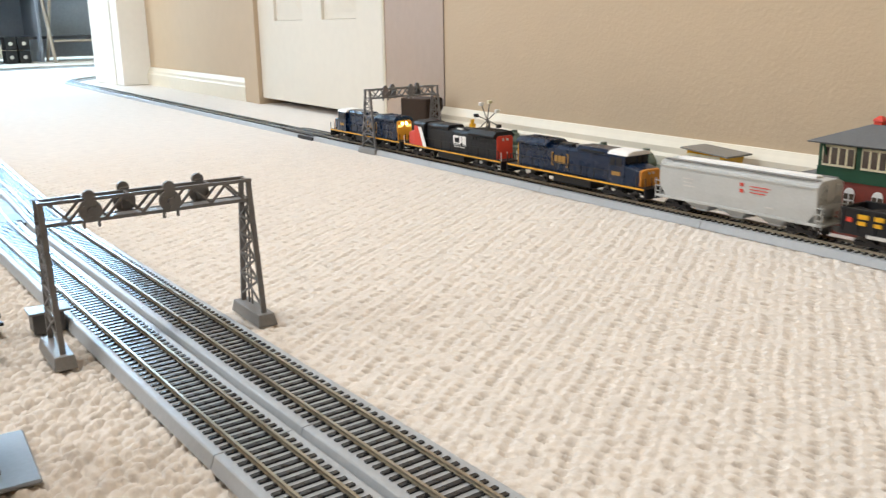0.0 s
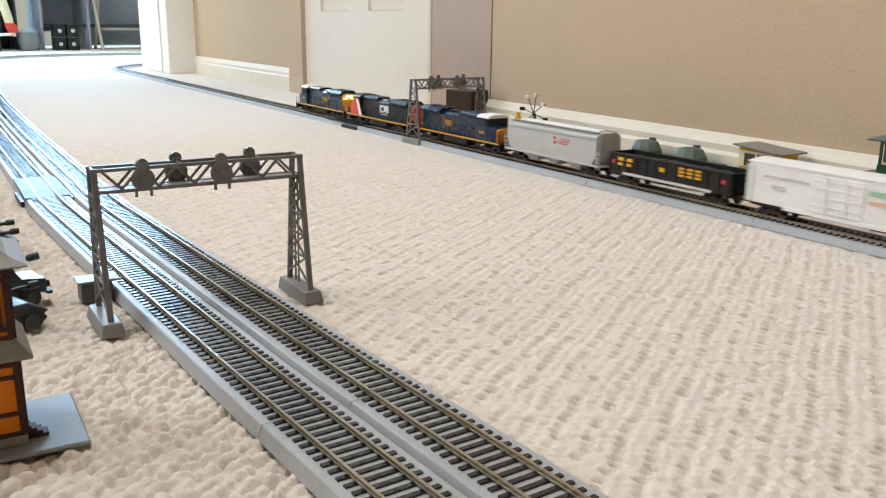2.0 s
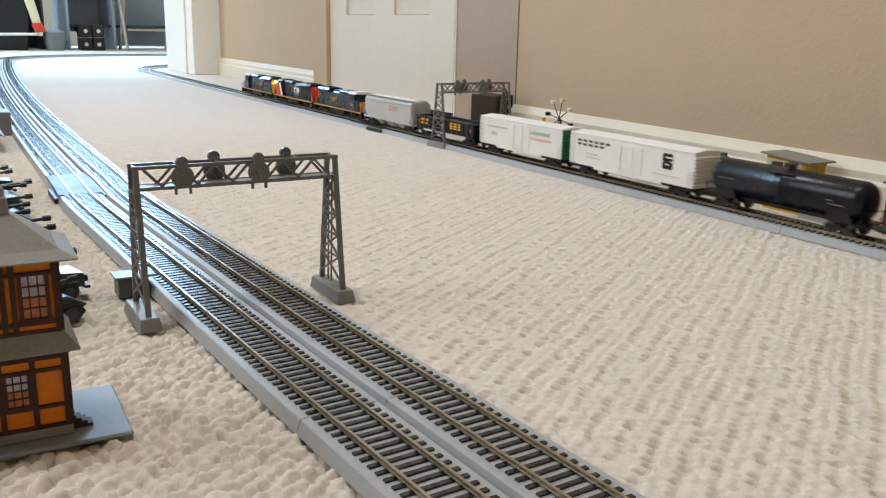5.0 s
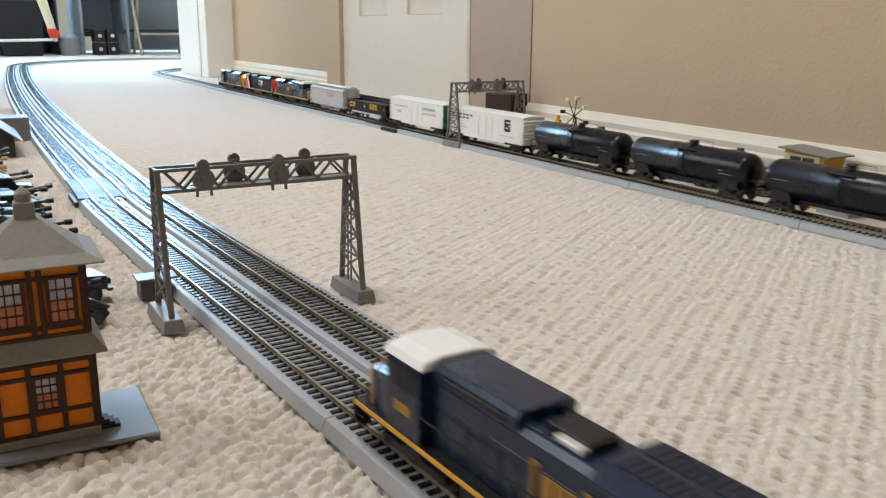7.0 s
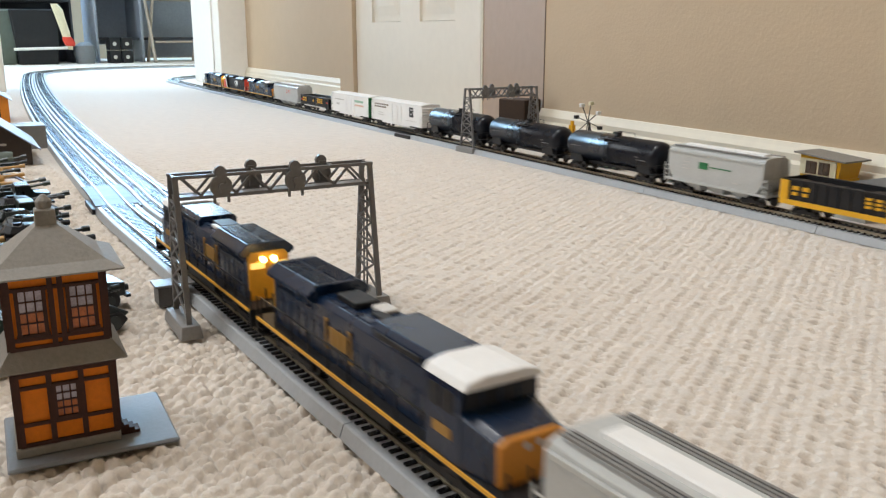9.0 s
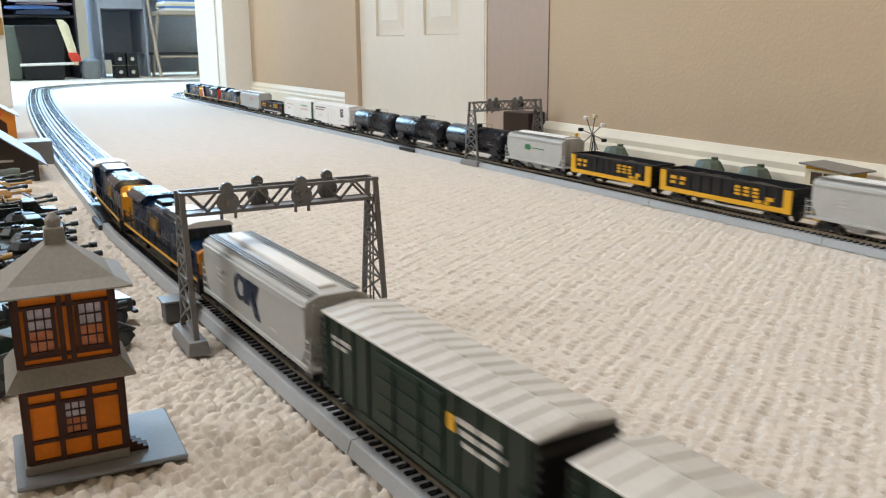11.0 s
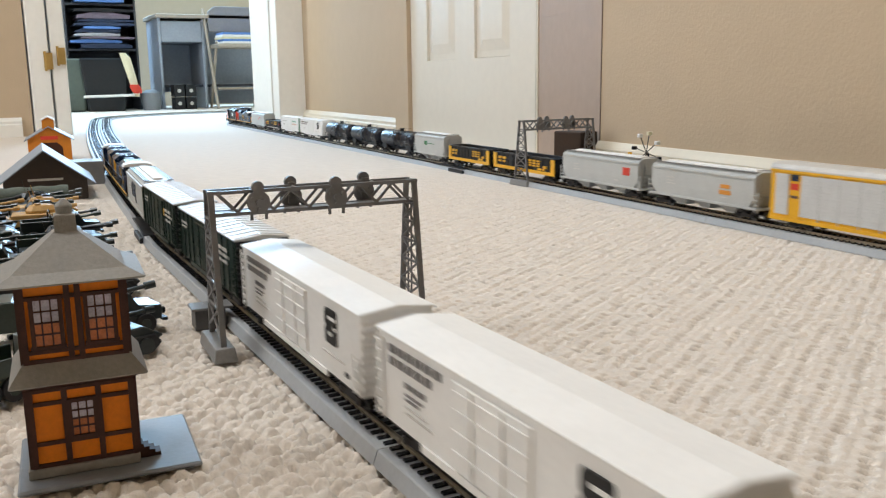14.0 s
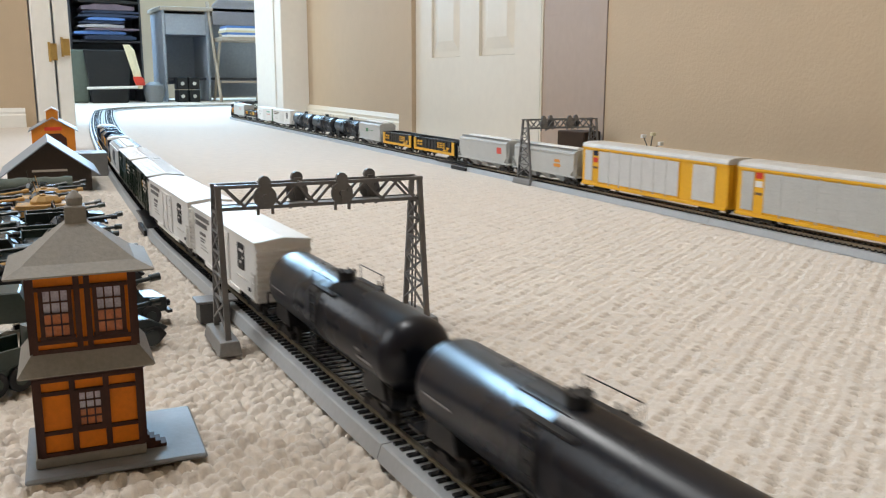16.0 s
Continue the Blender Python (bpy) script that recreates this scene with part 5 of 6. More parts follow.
def toy_tank(m, paint, gun=0.05, turret=True, label=""):
    th = thing("toy_tank", label, "toy vehicle", m, "toy army vehicles")
    for sx in (-1, 1):
        bm = bmesh.new()
        along_x(bm, [(-0.034, 0.006), (-0.028, 0.0005), (0.028, 0.0005), (0.034, 0.006), (0.030, 0.0115), (-0.030, 0.0115)], *sorted((sx * 0.0095, sx * 0.0160)))
        tk = part("track", bm, "black", th, "", 0.0006)
        for k in range(5):
            bm = bmesh.new()
            y = -0.024 + k * 0.012
            tube(bm, (sx * 0.0150, y, 0.0055), (sx * 0.0170, y, 0.0055), 0.0048, 12)
            part("road_wheel", bm, paint, tk)
    bm = bmesh.new()
    along_x(bm, [(-0.033, 0.006), (-0.026, 0.004), (0.026, 0.004), (0.036, 0.0095), (0.024, 0.0165), (-0.032, 0.0165)], -0.0145, 0.0145)
    part("hull", bm, paint, th, "", 0.0008)
    if turret:
        bm = bmesh.new()
        ring = lambda k, z: [(0.0115 * k * math.cos(a), -0.002 + 0.0165 * k * math.sin(a), z) for a in [i * math.pi / 5 for i in range(10)]]
        loft(bm, [ring(1.0, 0.0165), ring(1.02, 0.0195), ring(0.72, 0.0250), ring(0.3, 0.0258)])
        tr = part("turret", bm, paint, th, "", 0.0004)
        bm = bmesh.new()
        tube(bm, (0, 0.012, 0.0208), (0, 0.012 + gun, 0.0222), 0.0016, 10, 0.0012)
        tube(bm, (0, 0.012 + gun - 0.006, 0.0221), (0, 0.012 + gun, 0.0222), 0.0023, 10)
        part("gun_barrel", bm, paint, tr)
        bm = bmesh.new()
        tube(bm, (0.004, -0.005, 0.0250), (0.004, -0.005, 0.0272), 0.0034, 12)
        if gun:
            bar(bm, (-0.006, -0.010, 0.024), (-0.007, -0.013, 0.040), 0.0005)
        part("hatch", bm, paint, tr)
    return th


def toy_truck(m, paint, label):
    th = thing("toy_truck", label, "toy vehicle", m, "toy army vehicles")
    bm = bmesh.new()
    along_x(bm, [(-0.036, 0.008), (0.036, 0.008), (0.036, 0.017), (0.021, 0.018), (0.017, 0.027), (0.004, 0.027), (0.004, 0.013), (-0.036, 0.013)], -0.0125, 0.0125)
    part("body", bm, paint, th, "", 0.0008)
    bm = bmesh.new()
    for sx in (-1, 1):
        box(bm, *sorted((sx * 0.0112, sx * 0.0128)), -0.036, 0.002, 0.013, 0.022)
    box(bm, -0.0128, 0.0128, -0.0365, -0.035, 0.013, 0.022)
    part("load_bed", bm, paint, th, "", 0.0003)
    bm = bmesh.new()
    tube(bm, (-0.009, 0.037, 0.0125), (-0.009, 0.0385, 0.0125), 0.0022, 10)
    tube(bm, (0.009, 0.037, 0.0125), (0.009, 0.0385, 0.0125), 0.0022, 10)
    box(bm, -0.013, 0.013, 0.036, 0.039, 0.0065, 0.0085)
    part("bumper", bm, "black", th)
    for y in (-0.026, -0.013, 0.025):
        for sx in (-1, 1):
            bm = bmesh.new()
            tube(bm, (sx * 0.0105, y, 0.0065), (sx * 0.0145, y, 0.0065), 0.0065, 16)
            wh = part("wheel", bm, "black", th, "", 0.0004)
            bm = bmesh.new()
            tube(bm, (sx * 0.0144, y, 0.0065), (sx * 0.0149, y, 0.0065), 0.0032, 12)
            part("rim", bm, paint, wh)
    return th


def toy_gun(m, paint, label):
    th = thing("toy_cannon", label, "toy vehicle", m, "toy army vehicles")
    bm = bmesh.new()
    tube(bm, (0, -0.012, 0.012), (0, 0.050, 0.020), 0.0020, 10, 0.0014)
    tube(bm, (0, 0.045, 0.0194), (0, 0.052, 0.0203), 0.0026, 10)
    part("barrel", bm, paint, th)
    bm = bmesh.new()
    box(bm, -0.010, 0.010, 0.002, 0.0035, 0.006, 0.022)
    for s in (-1, 1):
        bar(bm, (s * 0.003, 0, 0.008), (s * 0.012, -0.042, 0.0015), 0.0028)
    part("carriage", bm, paint, th)
    for sx in (-1, 1):
        bm = bmesh.new()
        tube(bm, (sx * 0.010, 0, 0.0075), (sx * 0.0135, 0, 0.0075), 0.0075, 16)
        part("wheel", bm, "black", th, "", 0.0004)
    return th


def pinwheel(m):
    th = thing("ferris_wheel", "small white and dark spoked toy wheel on a stand", "toy ride", m)
    bm = bmesh.new()
    for sy in (-1, 1):
        bar(bm, (0, sy * 0.009, 0), (0, 0, 0.054), 0.0014)
    part("stand", bm, "blue", th)
    wh = bmesh.new()
    n = 8
    for k in range(n):
        a = k * 2 * math.pi / n + 0.2
        c, s = math.cos(a), math.sin(a)
        bar(wh, (-0.003, 0, 0.054), (-0.003, 0.027 * c, 0.054 + 0.027 * s), 0.0010)
    part("spokes", wh, "steel", th)
    for k in range(n):
        a = k * 2 * math.pi / n + 0.2
        bm = bmesh.new()
        y, z = 0.027 * math.cos(a), 0.054 + 0.027 * math.sin(a)
        box(bm, -0.006, 0.000, y - 0.0028, y + 0.0028, z - 0.003, z + 0.0018)
        part("gondola_seat", bm, ("black", "white", "cream", "white")[k % 4], th, "", 0.0005)
    return th


# ---- the far room ----
def far_room():
    th = thing("shelf_unit", "tall dark shelf with folded blue clothes", "shelf", pose(0.57, 5.15, 0))
    bm = bmesh.new()
    for x in (-0.20, 0.19):
        box(bm, x, x + 0.012, 0, 0.30, 0, 1.1)
    box(bm, -0.19, 0.19, 0.29, 0.30, 0, 1.1)
    part("carcass", bm, "darkshelf", th)
    for z in (0.36, 0.62, 0.90):
        boxpart("shelf", (-0.19, 0.19, 0, 0.29, z - 0.012, z), "darkshelf", th)
    rng = random.Random(5)
    for z0, z1 in ((0.362, 0.60), (0.622, 0.88), (0.902, 1.10)):
        z = z0
        while z < z1 - 0.03:
            h = rng.uniform(0.014, 0.040)
            bm = bmesh.new()
            a, b = rng.uniform(-0.185, -0.10), rng.uniform(0.08, 0.18)
            n = 9
            top, low = [], []
            for k in range(n):
                u = k / (n - 1)
                x = a + (b - a) * u
                full = 4 * u * (1 - u) * 0.35 + 0.65
                top.append((x, z + h * full * rng.uniform(0.8, 1.0)))
                low.append((x, z + h * 0.12 * (1 - full)))
            along_y(bm, low + top[::-1], -0.05 - rng.uniform(0, 0.03), 0.25)
            cl = part("folded_cloth", bm, rng.choice(["navy", "navy", "cloth_pale", "cloth_mauve", "black", "navy", "blue2"]), None, "", 0.002)
            cl.matrix_world = pose(0.57, 5.15, 0)
            tagged(cl, "crumpled folded cloth in an untidy stack on the dark shelf", "clothes", "folded clothes")
            z += h * 0.98 + 0.0005
    th = thing("storage_bin", "black storage bin with a white bar in front", "bin", pose(0.545, 5.02, 0))
    bm = bmesh.new()
    loft(bm, [[(-a, -0.08, z), (a, -0.08, z), (a, 0.11, z), (-a, 0.11, z)] for a, z in ((0.10, 0), (0.13, 0.30))])
    part("tub", bm, "black", th, "", 0.006)
    bm = bmesh.new()
    tube(bm, (-0.125, -0.10, 0.085), (0.15, -0.10, 0.090), 0.008, 10)
    part("bar", bm, "white", th)
    bm = bmesh.new()
    loft(bm, [[(cx + r * math.cos(a) * (1 + 0.25 * math.sin(3 * a)), -0.10 + 0.5 * r * math.sin(a), z) for a in [i * math.pi / 7 for i in range(14)]] for cx, r, z in ((0.10, 0.016, 0.33), (0.118, 0.024, 0.30), (0.132, 0.022, 0.24), (0.147, 0.021, 0.18), (0.160, 0.019, 0.11), (0.165, 0.012, 0.08))])
    cuff = bmesh.new()
    loft(cuff, [[(cx + r * math.cos(a), -0.112 + 0.5 * r * math.sin(a), z) for a in [i * math.pi / 6 for i in range(12)]] for cx, r, z in ((0.150, 0.024, 0.15), (0.156, 0.030, 0.135), (0.163, 0.030, 0.115), (0.166, 0.022, 0.10))])
    ob = part("draped_cloth", bm, "cream", None, "")
    part("cuff", cuff, "red", ob, "red cuff")
    ob.matrix_world = pose(0.545, 5.02, 0)
    tagged(ob, "cream cloth hanging over the edge of the black bin", "clothes")
    bm = bmesh.new()
    loft(bm, [[(-a, -0.05, z), (a, -0.05, z), (a, 0.05, z), (-a, 0.05, z)] for a, z in ((0.06, 0), (0.075, 0.16), (0.05, 0.30))])
    ob = part("bag", bm, "army_pale", None, "", 0.01)
    ob.matrix_world = pose(0.375, 5.02, 0)
    tagged(ob, "pale olive soft bag standing on the carpet", "bag")
    bm = bmesh.new()
    loft(bm, [[(0.06 * k * math.cos(a), 0.06 * k * math.sin(a), z) for a in [i * math.pi / 6 for i in range(12)]] for k, z in ((0.8, 0), (1, 0.05), (0.9, 0.10), (0.4, 0.12))])
    ob = part("glass_jar", bm, "plate", None, "", 0, None, True)
    ob.matrix_world = pose(0.80, 5.0, 0)
    tagged(ob, "pale grey round jar on the carpet", "jar")
    # desk
    th = thing("desk", "grey-blue metal desk with a beige top", "desk", pose(1.02, 5.1, 0))
    for x in (-0.135, 0.125):
        boxpart("leg", (x, x + 0.014, 0, 0.4, 0, 0.54), "furniture", th)
    boxpart("back_panel", (-0.12, 0.6, 0.38, 0.40, 0.10, 0.54), "furniture", th)
    boxpart("drawer", (-0.12, 0.125, 0.0, 0.38, 0.40, 0.525), "furniture", th, "", 0.004)
    boxpart("tabletop", (-0.15, 0.62, -0.03, 0.42, 0.54, 0.565), "chairmetal", th, "", 0.004)
    boxpart("lower_shelf", (-0.12, 0.6, 0.05, 0.38, 0.13, 0.145), "darkshelf", th)
    boxpart("lower_panel", (0.16, 0.6, 0.30, 0.32, 0.02, 0.12), "furniture", th)
    for k in range(4):
        bm = bmesh.new()
        x, z = -0.055 + 0.07 * (k % 2), 0.075 * (k // 2)
        box(bm, x, x + 0.062, -0.05, 0.05, z, z + 0.072)
        tube(bm, (x + 0.03, -0.052, z + 0.035), (x + 0.03, -0.046, z + 0.035), 0.018, 12)
        ob = part("speaker", bm, "black", None, "", 0.003)
        ob.matrix_world = pose(0.985, 5.02, 0)
        ring = bmesh.new()
        tube(ring, (x + 0.03, -0.0545, z + 0.035), (x + 0.03, -0.0515, z + 0.035), 0.011, 12)
        part("dial", ring, "pale_mark", ob)
        tagged(ob, "small black box with a pale round front in a stack", "box", "black boxes")
    # folding chair
    th = thing("folding_chair", "beige metal folding chair with papers on its seat", "chair", pose(1.33, 4.95, 0))
    bm = bmesh.new()
    for x in (-0.15, 0.15):
        tube(bm, (x, -0.02, 0), (x - 0.02 * (1 if x < 0 else -1), 0.16, 0.60), 0.010, 8)
        tube(bm, (x * 0.92, 0.22, 0), (x * 0.92, -0.02, 0.40), 0.009, 8)
    tube(bm, (-0.14, 0.0, 0.12), (0.14, 0.0, 0.12), 0.007, 8)
    part("frame", bm, "chairmetal", th)
    bm = bmesh.new()
    along_y(bm, [(-0.15, 0.46), (0.15, 0.46), (0.15, 0.58), (0.11, 0.615), (-0.11, 0.615), (-0.15, 0.58)], 0.12, 0.135)
    part("backrest", bm, "chairmetal_grey", th, "", 0.004)
    boxpart("seat", (-0.15, 0.15, -0.10, 0.16, 0.36, 0.385), "chairmetal", th, "", 0.006)
    for k in range(5):
        bm = bmesh.new()
        o = 0.006 * math.sin(k * 2.1)
        box(bm, -0.12 + o, 0.13 + o, -0.09, 0.09, 0.3855 + k * 0.013, 0.3975 + k * 0.013)
        ob = part("paper", bm, ("white", "blue2", "cream")[k % 3], None, "", 0.001)
        ob.matrix_world = pose(1.33, 4.95, 0)
        tagged(ob, "thin stack of papers lying on the chair seat", "papers", "papers on the chair")
    # window frames
    for name, dims in (("window_1", (-0.55, 2.05, 5.96, 6.0, 0.9, 2.15)),):
        bm = bmesh.new()
        x0, x1, y0, y1, z0, z1 = dims
        for a, b in ((x0, x0 + 0.05), (x1 - 0.05, x1), ((x0 + x1) / 2 - 0.025, (x0 + x1) / 2 + 0.025)):
            box(bm, a, b, y0, y1, z0, z1)
        box(bm, x0, x1, y0 + 0.002, y1 - 0.002, z0, z0 + 0.05)
        box(bm, x0, x1, y0 + 0.002, y1 - 0.002, z1 - 0.05, z1)
        setting(name, bm, "white_trim", "white framed window of the far room", "window")
    # unseen windows, added to go with the two west lamps
    for name, y0, y1, z0, z1, label in (("window_2", 0.4, 2.0, 0.8, 2.1, "unseen white framed window added in the side wall"), ("window_3", 3.4, 4.7, 0.75, 2.05, "unseen white framed side window added to the far room")):
        bm = bmesh.new()
        mid = (y0 + y1) / 2
        for a, b in ((y0, y0 + 0.05), (y1 - 0.05, y1), (mid - 0.025, mid + 0.025)):
            box(bm, -1.84, -1.80, a, b, z0, z1)
        box(bm, -1.838, -1.802, y0, y1, z0, z0 + 0.05)
        box(bm, -1.838, -1.802, y0, y1, z1 - 0.05, z1)
        setting(name, bm, "white_trim", label, "window")


far_room()

# ---- models on the carpet ----
signal_bridge(pose(0.0605, 0.0195, 0, 0, 0, -2.5), "grey plastic double-track signal bridge over the two tracks")
signal_bridge(pose(0.6465, 0.609, 0, 0, 0, 0), "grey plastic signal bridge over the track beside the wall")
relay = thing("relay_box", "small grey plastic relay box beside the signal bridge", "toy relay box", pose(0.0065, 0.080, 0, 0, 0, -2.5))
# body darkened in its colour so the lid seems to catch the light
boxpart("body", (-0.0090, 0.0100, -0.008, 0.008, 0, 0.0128), "shaded_grey", relay, "", 0.0004)
boxpart("lid", (-0.0110, 0.0150, -0.009, 0.009, 0.0129, 0.0145), "grey", relay, "", 0.0004)
tower_near(pose(-0.0845, -0.097, 0, 0, 0, -4))
tower_far(pose(0.652, -0.121, 0, 0, 0, -3.4))
yellow_hut(pose(0.660, 0.052, 0, 0, 0, -3.4) @ Matrix.Diagonal((0.9, 0.9, 0.9, 1)))
gable_shed(pose(0.653, 0.005, 0, 0, 0, 86), 0.018, 0.022, 0.024, 0.036, "lightgrey", "plate", "small grey toy shed with pale gabled roof", 0.004)
pinwheel(pose(0.684, 0.448, 0, 0, 0, -3))
bm = bmesh.new()
for sy in (-1, 1):
    bar(bm, (0, sy * 0.007, 0), (0, sy * 0.002, 0.030), 0.0016)
box(bm, -0.003, 0.003, -0.004, 0.004, 0.028, 0.046)
tube(bm, (0, 0, 0.046), (0, 0, 0.052), 0.0028, 8)
bar(bm, (0, 0.0, 0.042), (0, -0.016, 0.036), 0.0022)
tagged(part("crossing_stand", bm, "railyellow"), "small yellow toy stand beside the spoked wheel", "toy post").matrix_world = pose(0.686, 0.488, 0)
bm = bmesh.new()
box(bm, -0.020, 0.020, -0.028, 0.028, 0, 0.072)
tagged(part("cardboard_box", bm, "brown", None, "", 0.0015), "dark brown small box standing against the wall", "box").matrix_world = pose(0.715, 0.655, 0, 0, 0, 12)
for k, (x, y) in enumerate(((0.668, 0.226), (0.662, 0.155), (0.672, 0.392))):
    toy_tank(pose(x, y, 0.0, 0, 0, 4) @ Matrix.Diagonal((1.2, 1.2, 1.7, 1)), "sage", 0.0, True, "small olive green toy armoured car beside the wall")

gable_shed(pose(-0.037, 0.89, 0, 0, 0, -3), 0.052, 0.075, 0.028, 0.067, "barn", "barnroof", "dark brown toy barn with pale blue-grey roof", 0.011, True)
engine_house(pose(0.012, 1.52, 0, 0, 0, -4))
sheet = thing("loading_ramp", "flat grey plastic sheet leaning beside the barn", "toy ramp", pose(0.027, 1.02, 0, 0, 0, -3))
boxpart("sheet", (-0.03, 0.028, -0.03, 0.03, 0.0, 0.036), "base", sheet, "", 0.0006)
toy_truck(pose(-0.118, 1.20, 0, 0, 0, -12), "orange", "orange and blue toy truck beside the engine house")

# toy army vehicles crowded beside the track
ARMY = [
    ("tank", -0.066, 0.045, -72, "darkarmy", 0.026), ("truck", -0.104, 0.010, -60, "army", 0), ("truck", -0.058, 0.092, -80, "darkarmy", 0),
    ("gun", -0.068, 0.128, -84, "darkarmy", 0), ("truck", -0.120, 0.110, -95, "army", 0), ("tank", -0.068, 0.168, -86, "darkarmy", 0.03),
]
crowd = random.Random(21)
for row in range(17):
    for col in range(3):
        kind = crowd.choice(("tank", "tank", "truck", "gun"))
        paint = crowd.choice(("darkarmy", "darkarmy", "army", "black", "tan" if kind != "truck" else "darkarmy"))
        ARMY.append((kind, -0.055 - 0.072 * col + crowd.uniform(-0.006, 0.006), 0.208 + row * 0.0335, crowd.uniform(-97, -83), paint, crowd.uniform(0.015, 0.035)))
WORD = {"tank": "tank", "truck": "army truck", "gun": "field cannon"}
TONE = {"darkarmy": "dark green", "army": "olive green", "tan": "tan", "black": "black"}
for kind, x, y, turn, paint, gun in ARMY:
    m = pose(x, y, 0, 0, 0, turn)
    text = TONE[paint] + " plastic toy " + WORD[kind] + " in the crowd beside the track"
    if kind == "tank":
        toy_tank(m, paint, gun, True, text)
    elif kind == "truck":
        toy_truck(m, paint, text)
    else:
        toy_gun(m, paint, text)
for x, y, z, l, rot in ((-0.075, 0.735, 0.0, 0.055, 86), ):
    roll = thing("tarpaulin_roll", "grey-green toy canvas roll lying on two blocks", "toy cargo", pose(x, y, z, 0, 0, rot))
    bm = bmesh.new()
    rings = []
    for k in range(15):
        y = -l + k * 2 * l / 14
        r = 0.0115 + 0.0008 * math.sin(k * 1.9)
        rings.append([(r * math.cos(a), y, 0.0175 + r * math.sin(a)) for a in [i * math.pi / 8 for i in range(16)]])
    loft(bm, rings)
    part("roll", bm, "army_pale", roll, "", 0, None, True)
    for s in (-1, 1):
        boxpart("block", (-0.012, 0.012, s * 0.03 - 0.006, s * 0.03 + 0.006, 0, 0.0068), "darkarmy", roll)


# ---- the trains ----
GREY_RED = [(0.10, 0.14, 0.0355, 0.0385), (0.10, 0.14, 0.030, 0.033), (0.22, 0.44, 0.0362, 0.0370), (0.22, 0.42, 0.0335, 0.0343), (0.22, 0.40, 0.0308, 0.0316)]
FAR_TRAIN = [
    (0.745, 0.226, lambda l: locomotive("dark blue toy locomotive with yellow end and stripe", l, 1, lit=True)),
    (0.519, 0.234, lambda l: locomotive("black toy locomotive with red nose and white band", l, 1, "black", "red", "red", "black", "yellow", False, True)),
    (0.285, 0.232, lambda l: locomotive("dark blue toy locomotive with white cab roof", l, -1)),
    (0.053, 0.194, lambda l: covered_hopper("light grey toy covered hopper car with red print", l, "ribless", GREY_RED, "red")),
    (-0.141, 0.184, lambda l: gondola("black toy gondola car with yellow marks", l)),
    (-0.325, 0.200, lambda l: boxcar("white toy box car with bright green end", l, "white", "white", "brightgreen", False, [("brightgreen_pale", [(0.30, 0.72, 0.036, 0.040)]), ("orange_pale", [(0.30, 0.74, 0.029, 0.032)]), ("pale_mark", [(-0.8, -0.3, 0.036, 0.038), (-0.7, -0.55, 0.026, 0.030), (-0.05, 0.02, 0.033, 0.036)])])),
    (-0.525, 0.215, lambda l: boxcar("white toy box car with black double mark", l, "white", "white", None, False, [("brown_mark", [(-0.86 + k * 0.1, -0.80 + k * 0.1, 0.0395, 0.0420) for k in range(6)] + [(-0.86 + k * 0.1, -0.80 + k * 0.1, 0.0350, 0.0375) for k in range(5)]), ("pale_mark", [(-0.7, -0.5, 0.026, 0.027), (-0.7, -0.45, 0.022, 0.023), (0.4, 0.8, 0.020, 0.0206)])], "black")),
    (-0.740, 0.187, lambda l: tank_car("semi-gloss black toy tank car with black dome", l)),
    (-0.927, 0.188, lambda l: tank_car("semi-gloss black toy tank car with black dome", l)),
    (-1.115, 0.185, lambda l: tank_car("semi-gloss black toy tank car with black dome", l)),
    (-1.300, 0.155, lambda l: covered_hopper("light grey toy hopper car with green mark", l, "ribless", [(-0.28, -0.10, 0.029, 0.036), (-0.07, 0.35, 0.0315, 0.0325)], "brightgreen")),
    (-1.455, 0.163, lambda l: gondola("dark blue toy gondola car with yellow ends and sill", l, True)),
    (-1.618, 0.192, lambda l: gondola("dark blue toy gondola car with yellow ends and sill", l, True)),
    (-1.810, 0.190, lambda l: covered_hopper("light grey toy covered hopper car with red square", l, "ribless", [(0.60, 0.76, 0.028, 0.0375)], "red")),
    (-2.000, 0.187, lambda l: covered_hopper("light grey toy covered hopper car with orange mark", l, "ribless", [(0.38, 0.54, 0.030, 0.034), (0.36, 0.56, 0.0235, 0.028)], "orange")),
    (-2.187, 0.283, lambda l: autorack("yellow toy auto carrier car with white screens", l)),
    (-2.470, 0.283, lambda l: autorack("yellow toy auto carrier car with grey screens", l, "lightgrey", ("red", "white"))),
]
BN = [("grey_mark", [(-0.86 + k * 0.085, -0.80 + k * 0.085, 0.0415, 0.0445) for k in range(6)] + [(-0.86 + k * 0.085, -0.80 + k * 0.085, 0.0365, 0.0395) for k in range(5)] + [(-0.70 + k * 0.05, -0.67 + k * 0.05, 0.0305, 0.0325) for k in range(4)] + [(-0.70, -0.54, 0.0275, 0.0282), (-0.70, -0.58, 0.0255, 0.0262)]), ("pale_mark", [(-0.7, -0.5, 0.0225, 0.0231), (-0.7, -0.45, 0.020, 0.0206), (0.5, 0.78, 0.0215, 0.0221)]), ("black", [(0.80, 0.84, 0.0165, 0.0185)])]
GREEN = [("pale_mark", [(0.44, 0.78, 0.0375, 0.0395), (0.46, 0.80, 0.0335, 0.0355), (0.48, 0.74, 0.0295, 0.0312), (-0.86, -0.62, 0.0385, 0.0400), (-0.86, -0.68, 0.0355, 0.0368)]), ("railyellow", [(0.36, 0.43, 0.0330, 0.0390), (-0.10, -0.04, 0.030, 0.034)])]
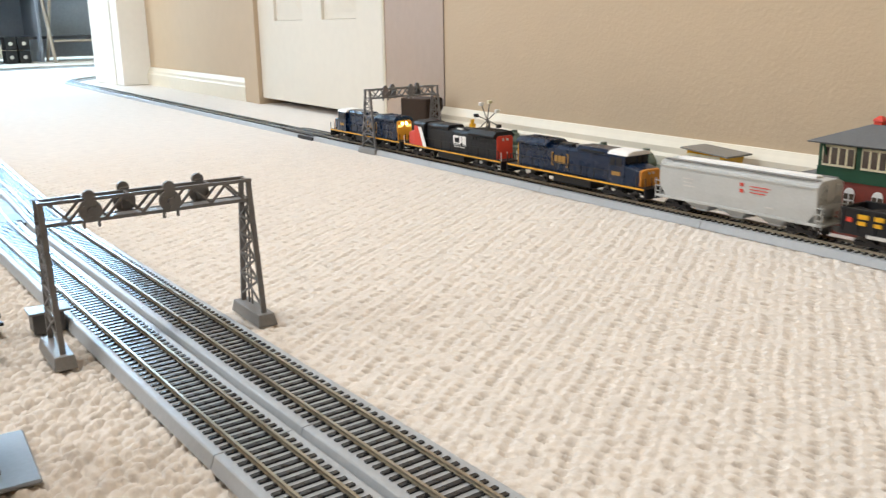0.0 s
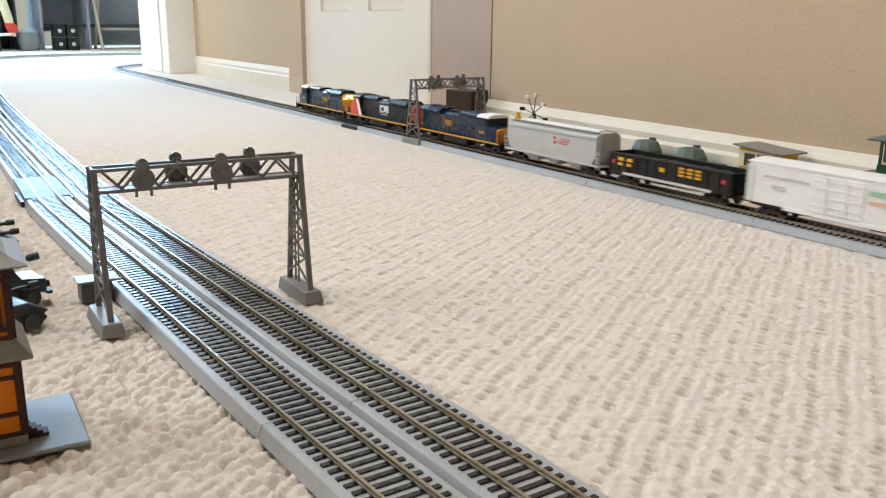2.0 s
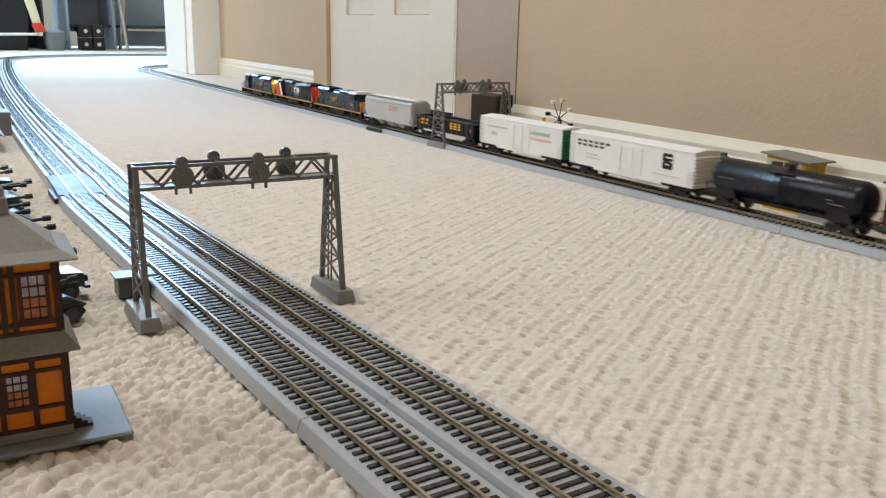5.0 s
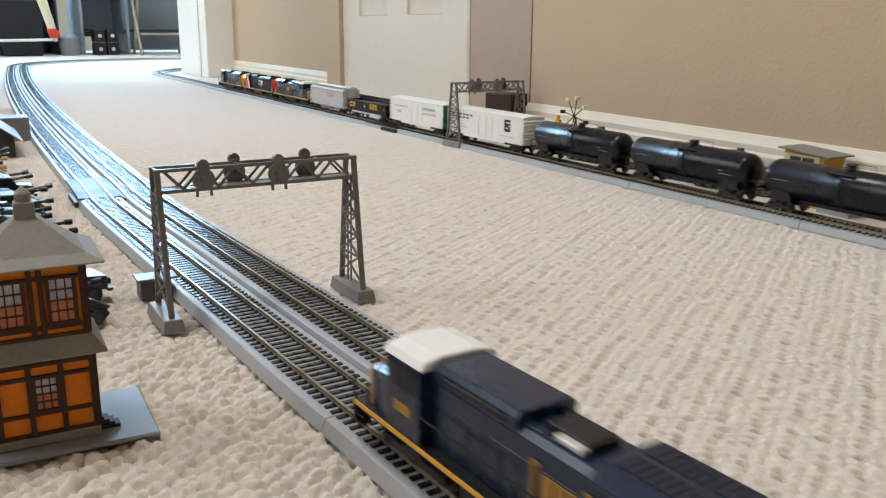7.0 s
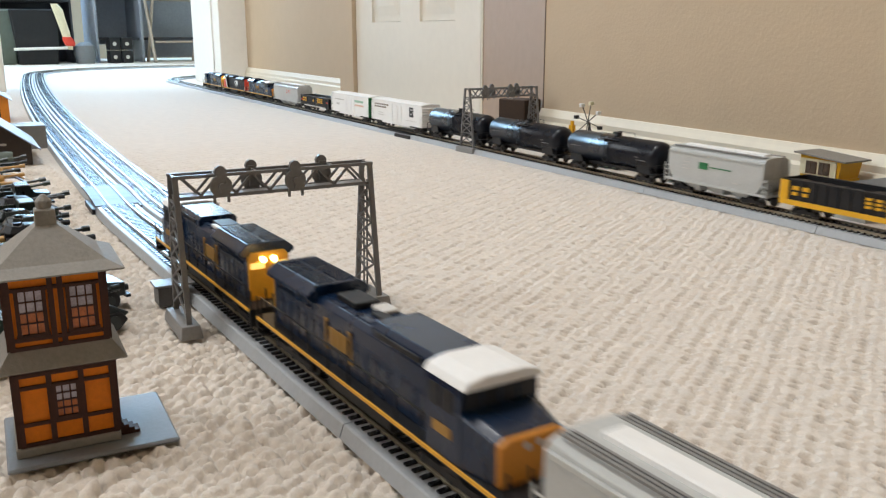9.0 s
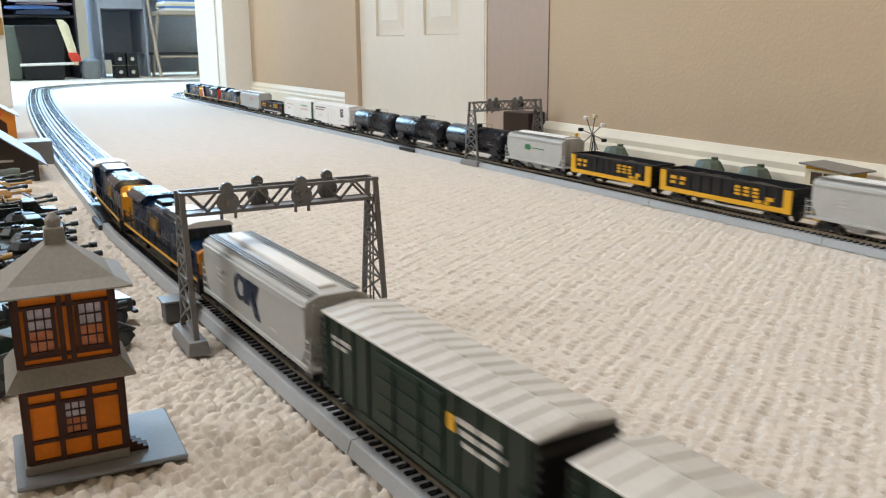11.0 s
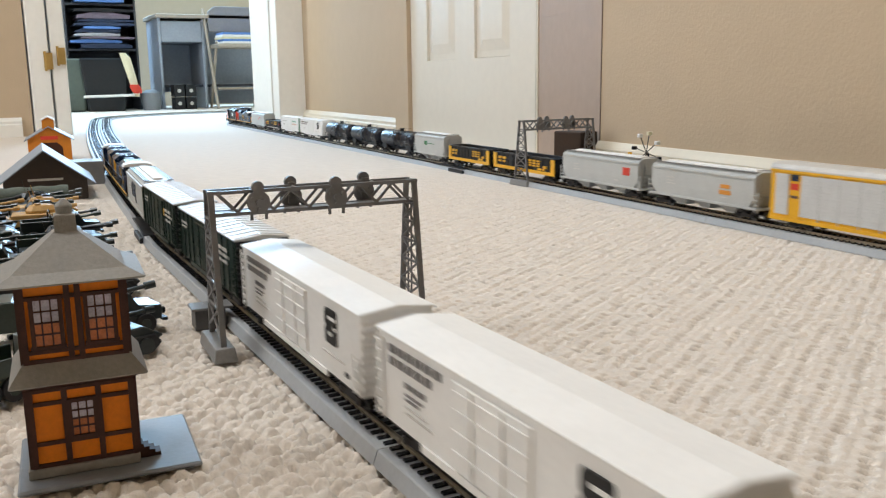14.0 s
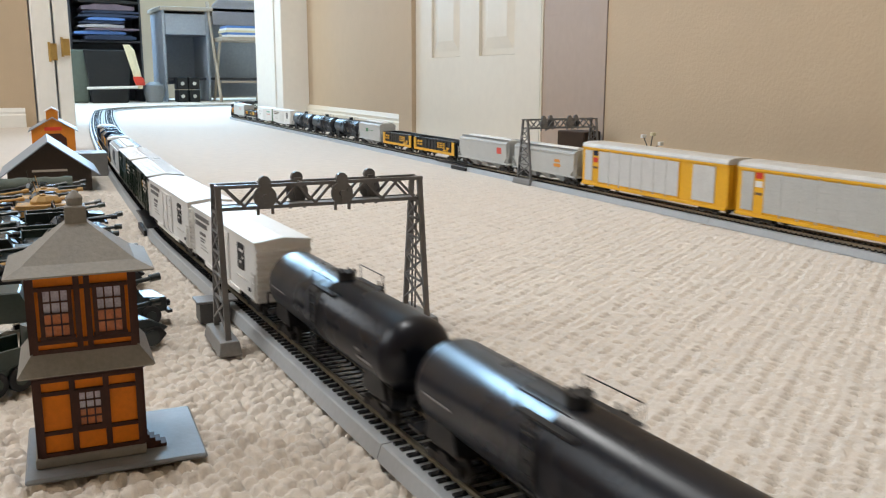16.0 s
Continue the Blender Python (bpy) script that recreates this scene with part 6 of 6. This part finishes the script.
ARC = [radians(a) for a in range(50, 311, 20)]
SWASH = [
    [(-0.0130 + 0.0095 * math.cos(a), 0.0320 + 0.0080 * math.sin(a)) for a in ARC] + [(-0.0112 + 0.0058 * math.cos(a), 0.0320 + 0.0050 * math.sin(a)) for a in ARC[::-1]],
    [(-0.0060, 0.0245), (0.0030, 0.0245), (0.0050, 0.0395), (-0.0060, 0.0395)],
    [(0.0050, 0.0300), (0.0130, 0.0200), (0.0200, 0.0195), (0.0150, 0.0300), (0.0200, 0.0395), (0.0062, 0.0395)],
]
NEAR_TRAIN = [
    (1.439, 0.223, lambda l: locomotive("dark blue toy locomotive with white cab roof and yellow end", l, 1, lit=True)),
    (1.216, 0.244, lambda l: locomotive("dark blue toy locomotive with white cab roof and orange nose", l, -1, lit=True)),
    (0.972, 0.195, lambda l: covered_hopper("light grey toy covered hopper car with dark blue print", l, "ribless", [], "blue", SWASH)),
    (0.777, 0.178, lambda l: boxcar("dark green toy box car with silver ribbed roof", l, "green", "silver", "black", True, GREEN)),
    (0.599, 0.189, lambda l: boxcar("dark green toy box car with silver ribbed roof", l, "green", "silver", "black", True, GREEN)),
    (0.410, 0.202, lambda l: boxcar("white toy box car with black double mark", l, "white", "white", None, False, BN, "black")),
    (0.208, 0.191, lambda l: boxcar("white toy box car with black double mark", l, "white", "white", None, False, BN, "black")),
    (0.017, 0.190, lambda l: tank_car("semi-gloss black toy tank car with black dome", l)),
    (-0.173, 0.190, lambda l: tank_car("semi-gloss black toy tank car with black dome", l)),
    (-0.363, 0.190, lambda l: tank_car("semi-gloss black toy tank car with black dome", l)),
]
CARS = []
for path, speed, when, train in ((PATH_C, 0.166, 0.0, FAR_TRAIN), (PATH_A, 0.180, 16.0, NEAR_TRAIN)):
    for front, length, build in train:
        CARS.append((build(length), path, speed, when, front, length))

# ---- track sections, last ----
k0 = {"A": -0.62, "B": -0.62, "C": -0.70}
for name, path, end, near_end in (("A", PATH_A, 5.0, 1.3), ("B", PATH_B, 5.0, 1.3), ("C", PATH_C, 4.4, 1.0)):
    s = k0[name]
    while s < end:
        track_section(path, s, s < near_end, "track beside the wall" if name == "C" else "double track on the carpet")
        s += LENGTH
rerailer(PATH_A, 0.415, "double track on the carpet")
rerailer(PATH_C, 0.80, "track beside the wall")


def motions():
    """Both trains roll along their tracks at a steady pace."""
    for car, path, speed, when, front, length in CARS:
        rows = []
        for k in range(0, 65):
            t = k * 0.25
            nose = front + speed * (t - when)
            a, b = on(path, nose - 0.16 * length), on(path, nose - 0.84 * length)
            d = a - b
            c = (a + b) / 2
            rows.append((t, pose(c.x, c.y, RAIL, 0, 0, math.degrees(math.atan2(-d.x, d.y)))))
        walk(car, rows)


motions()
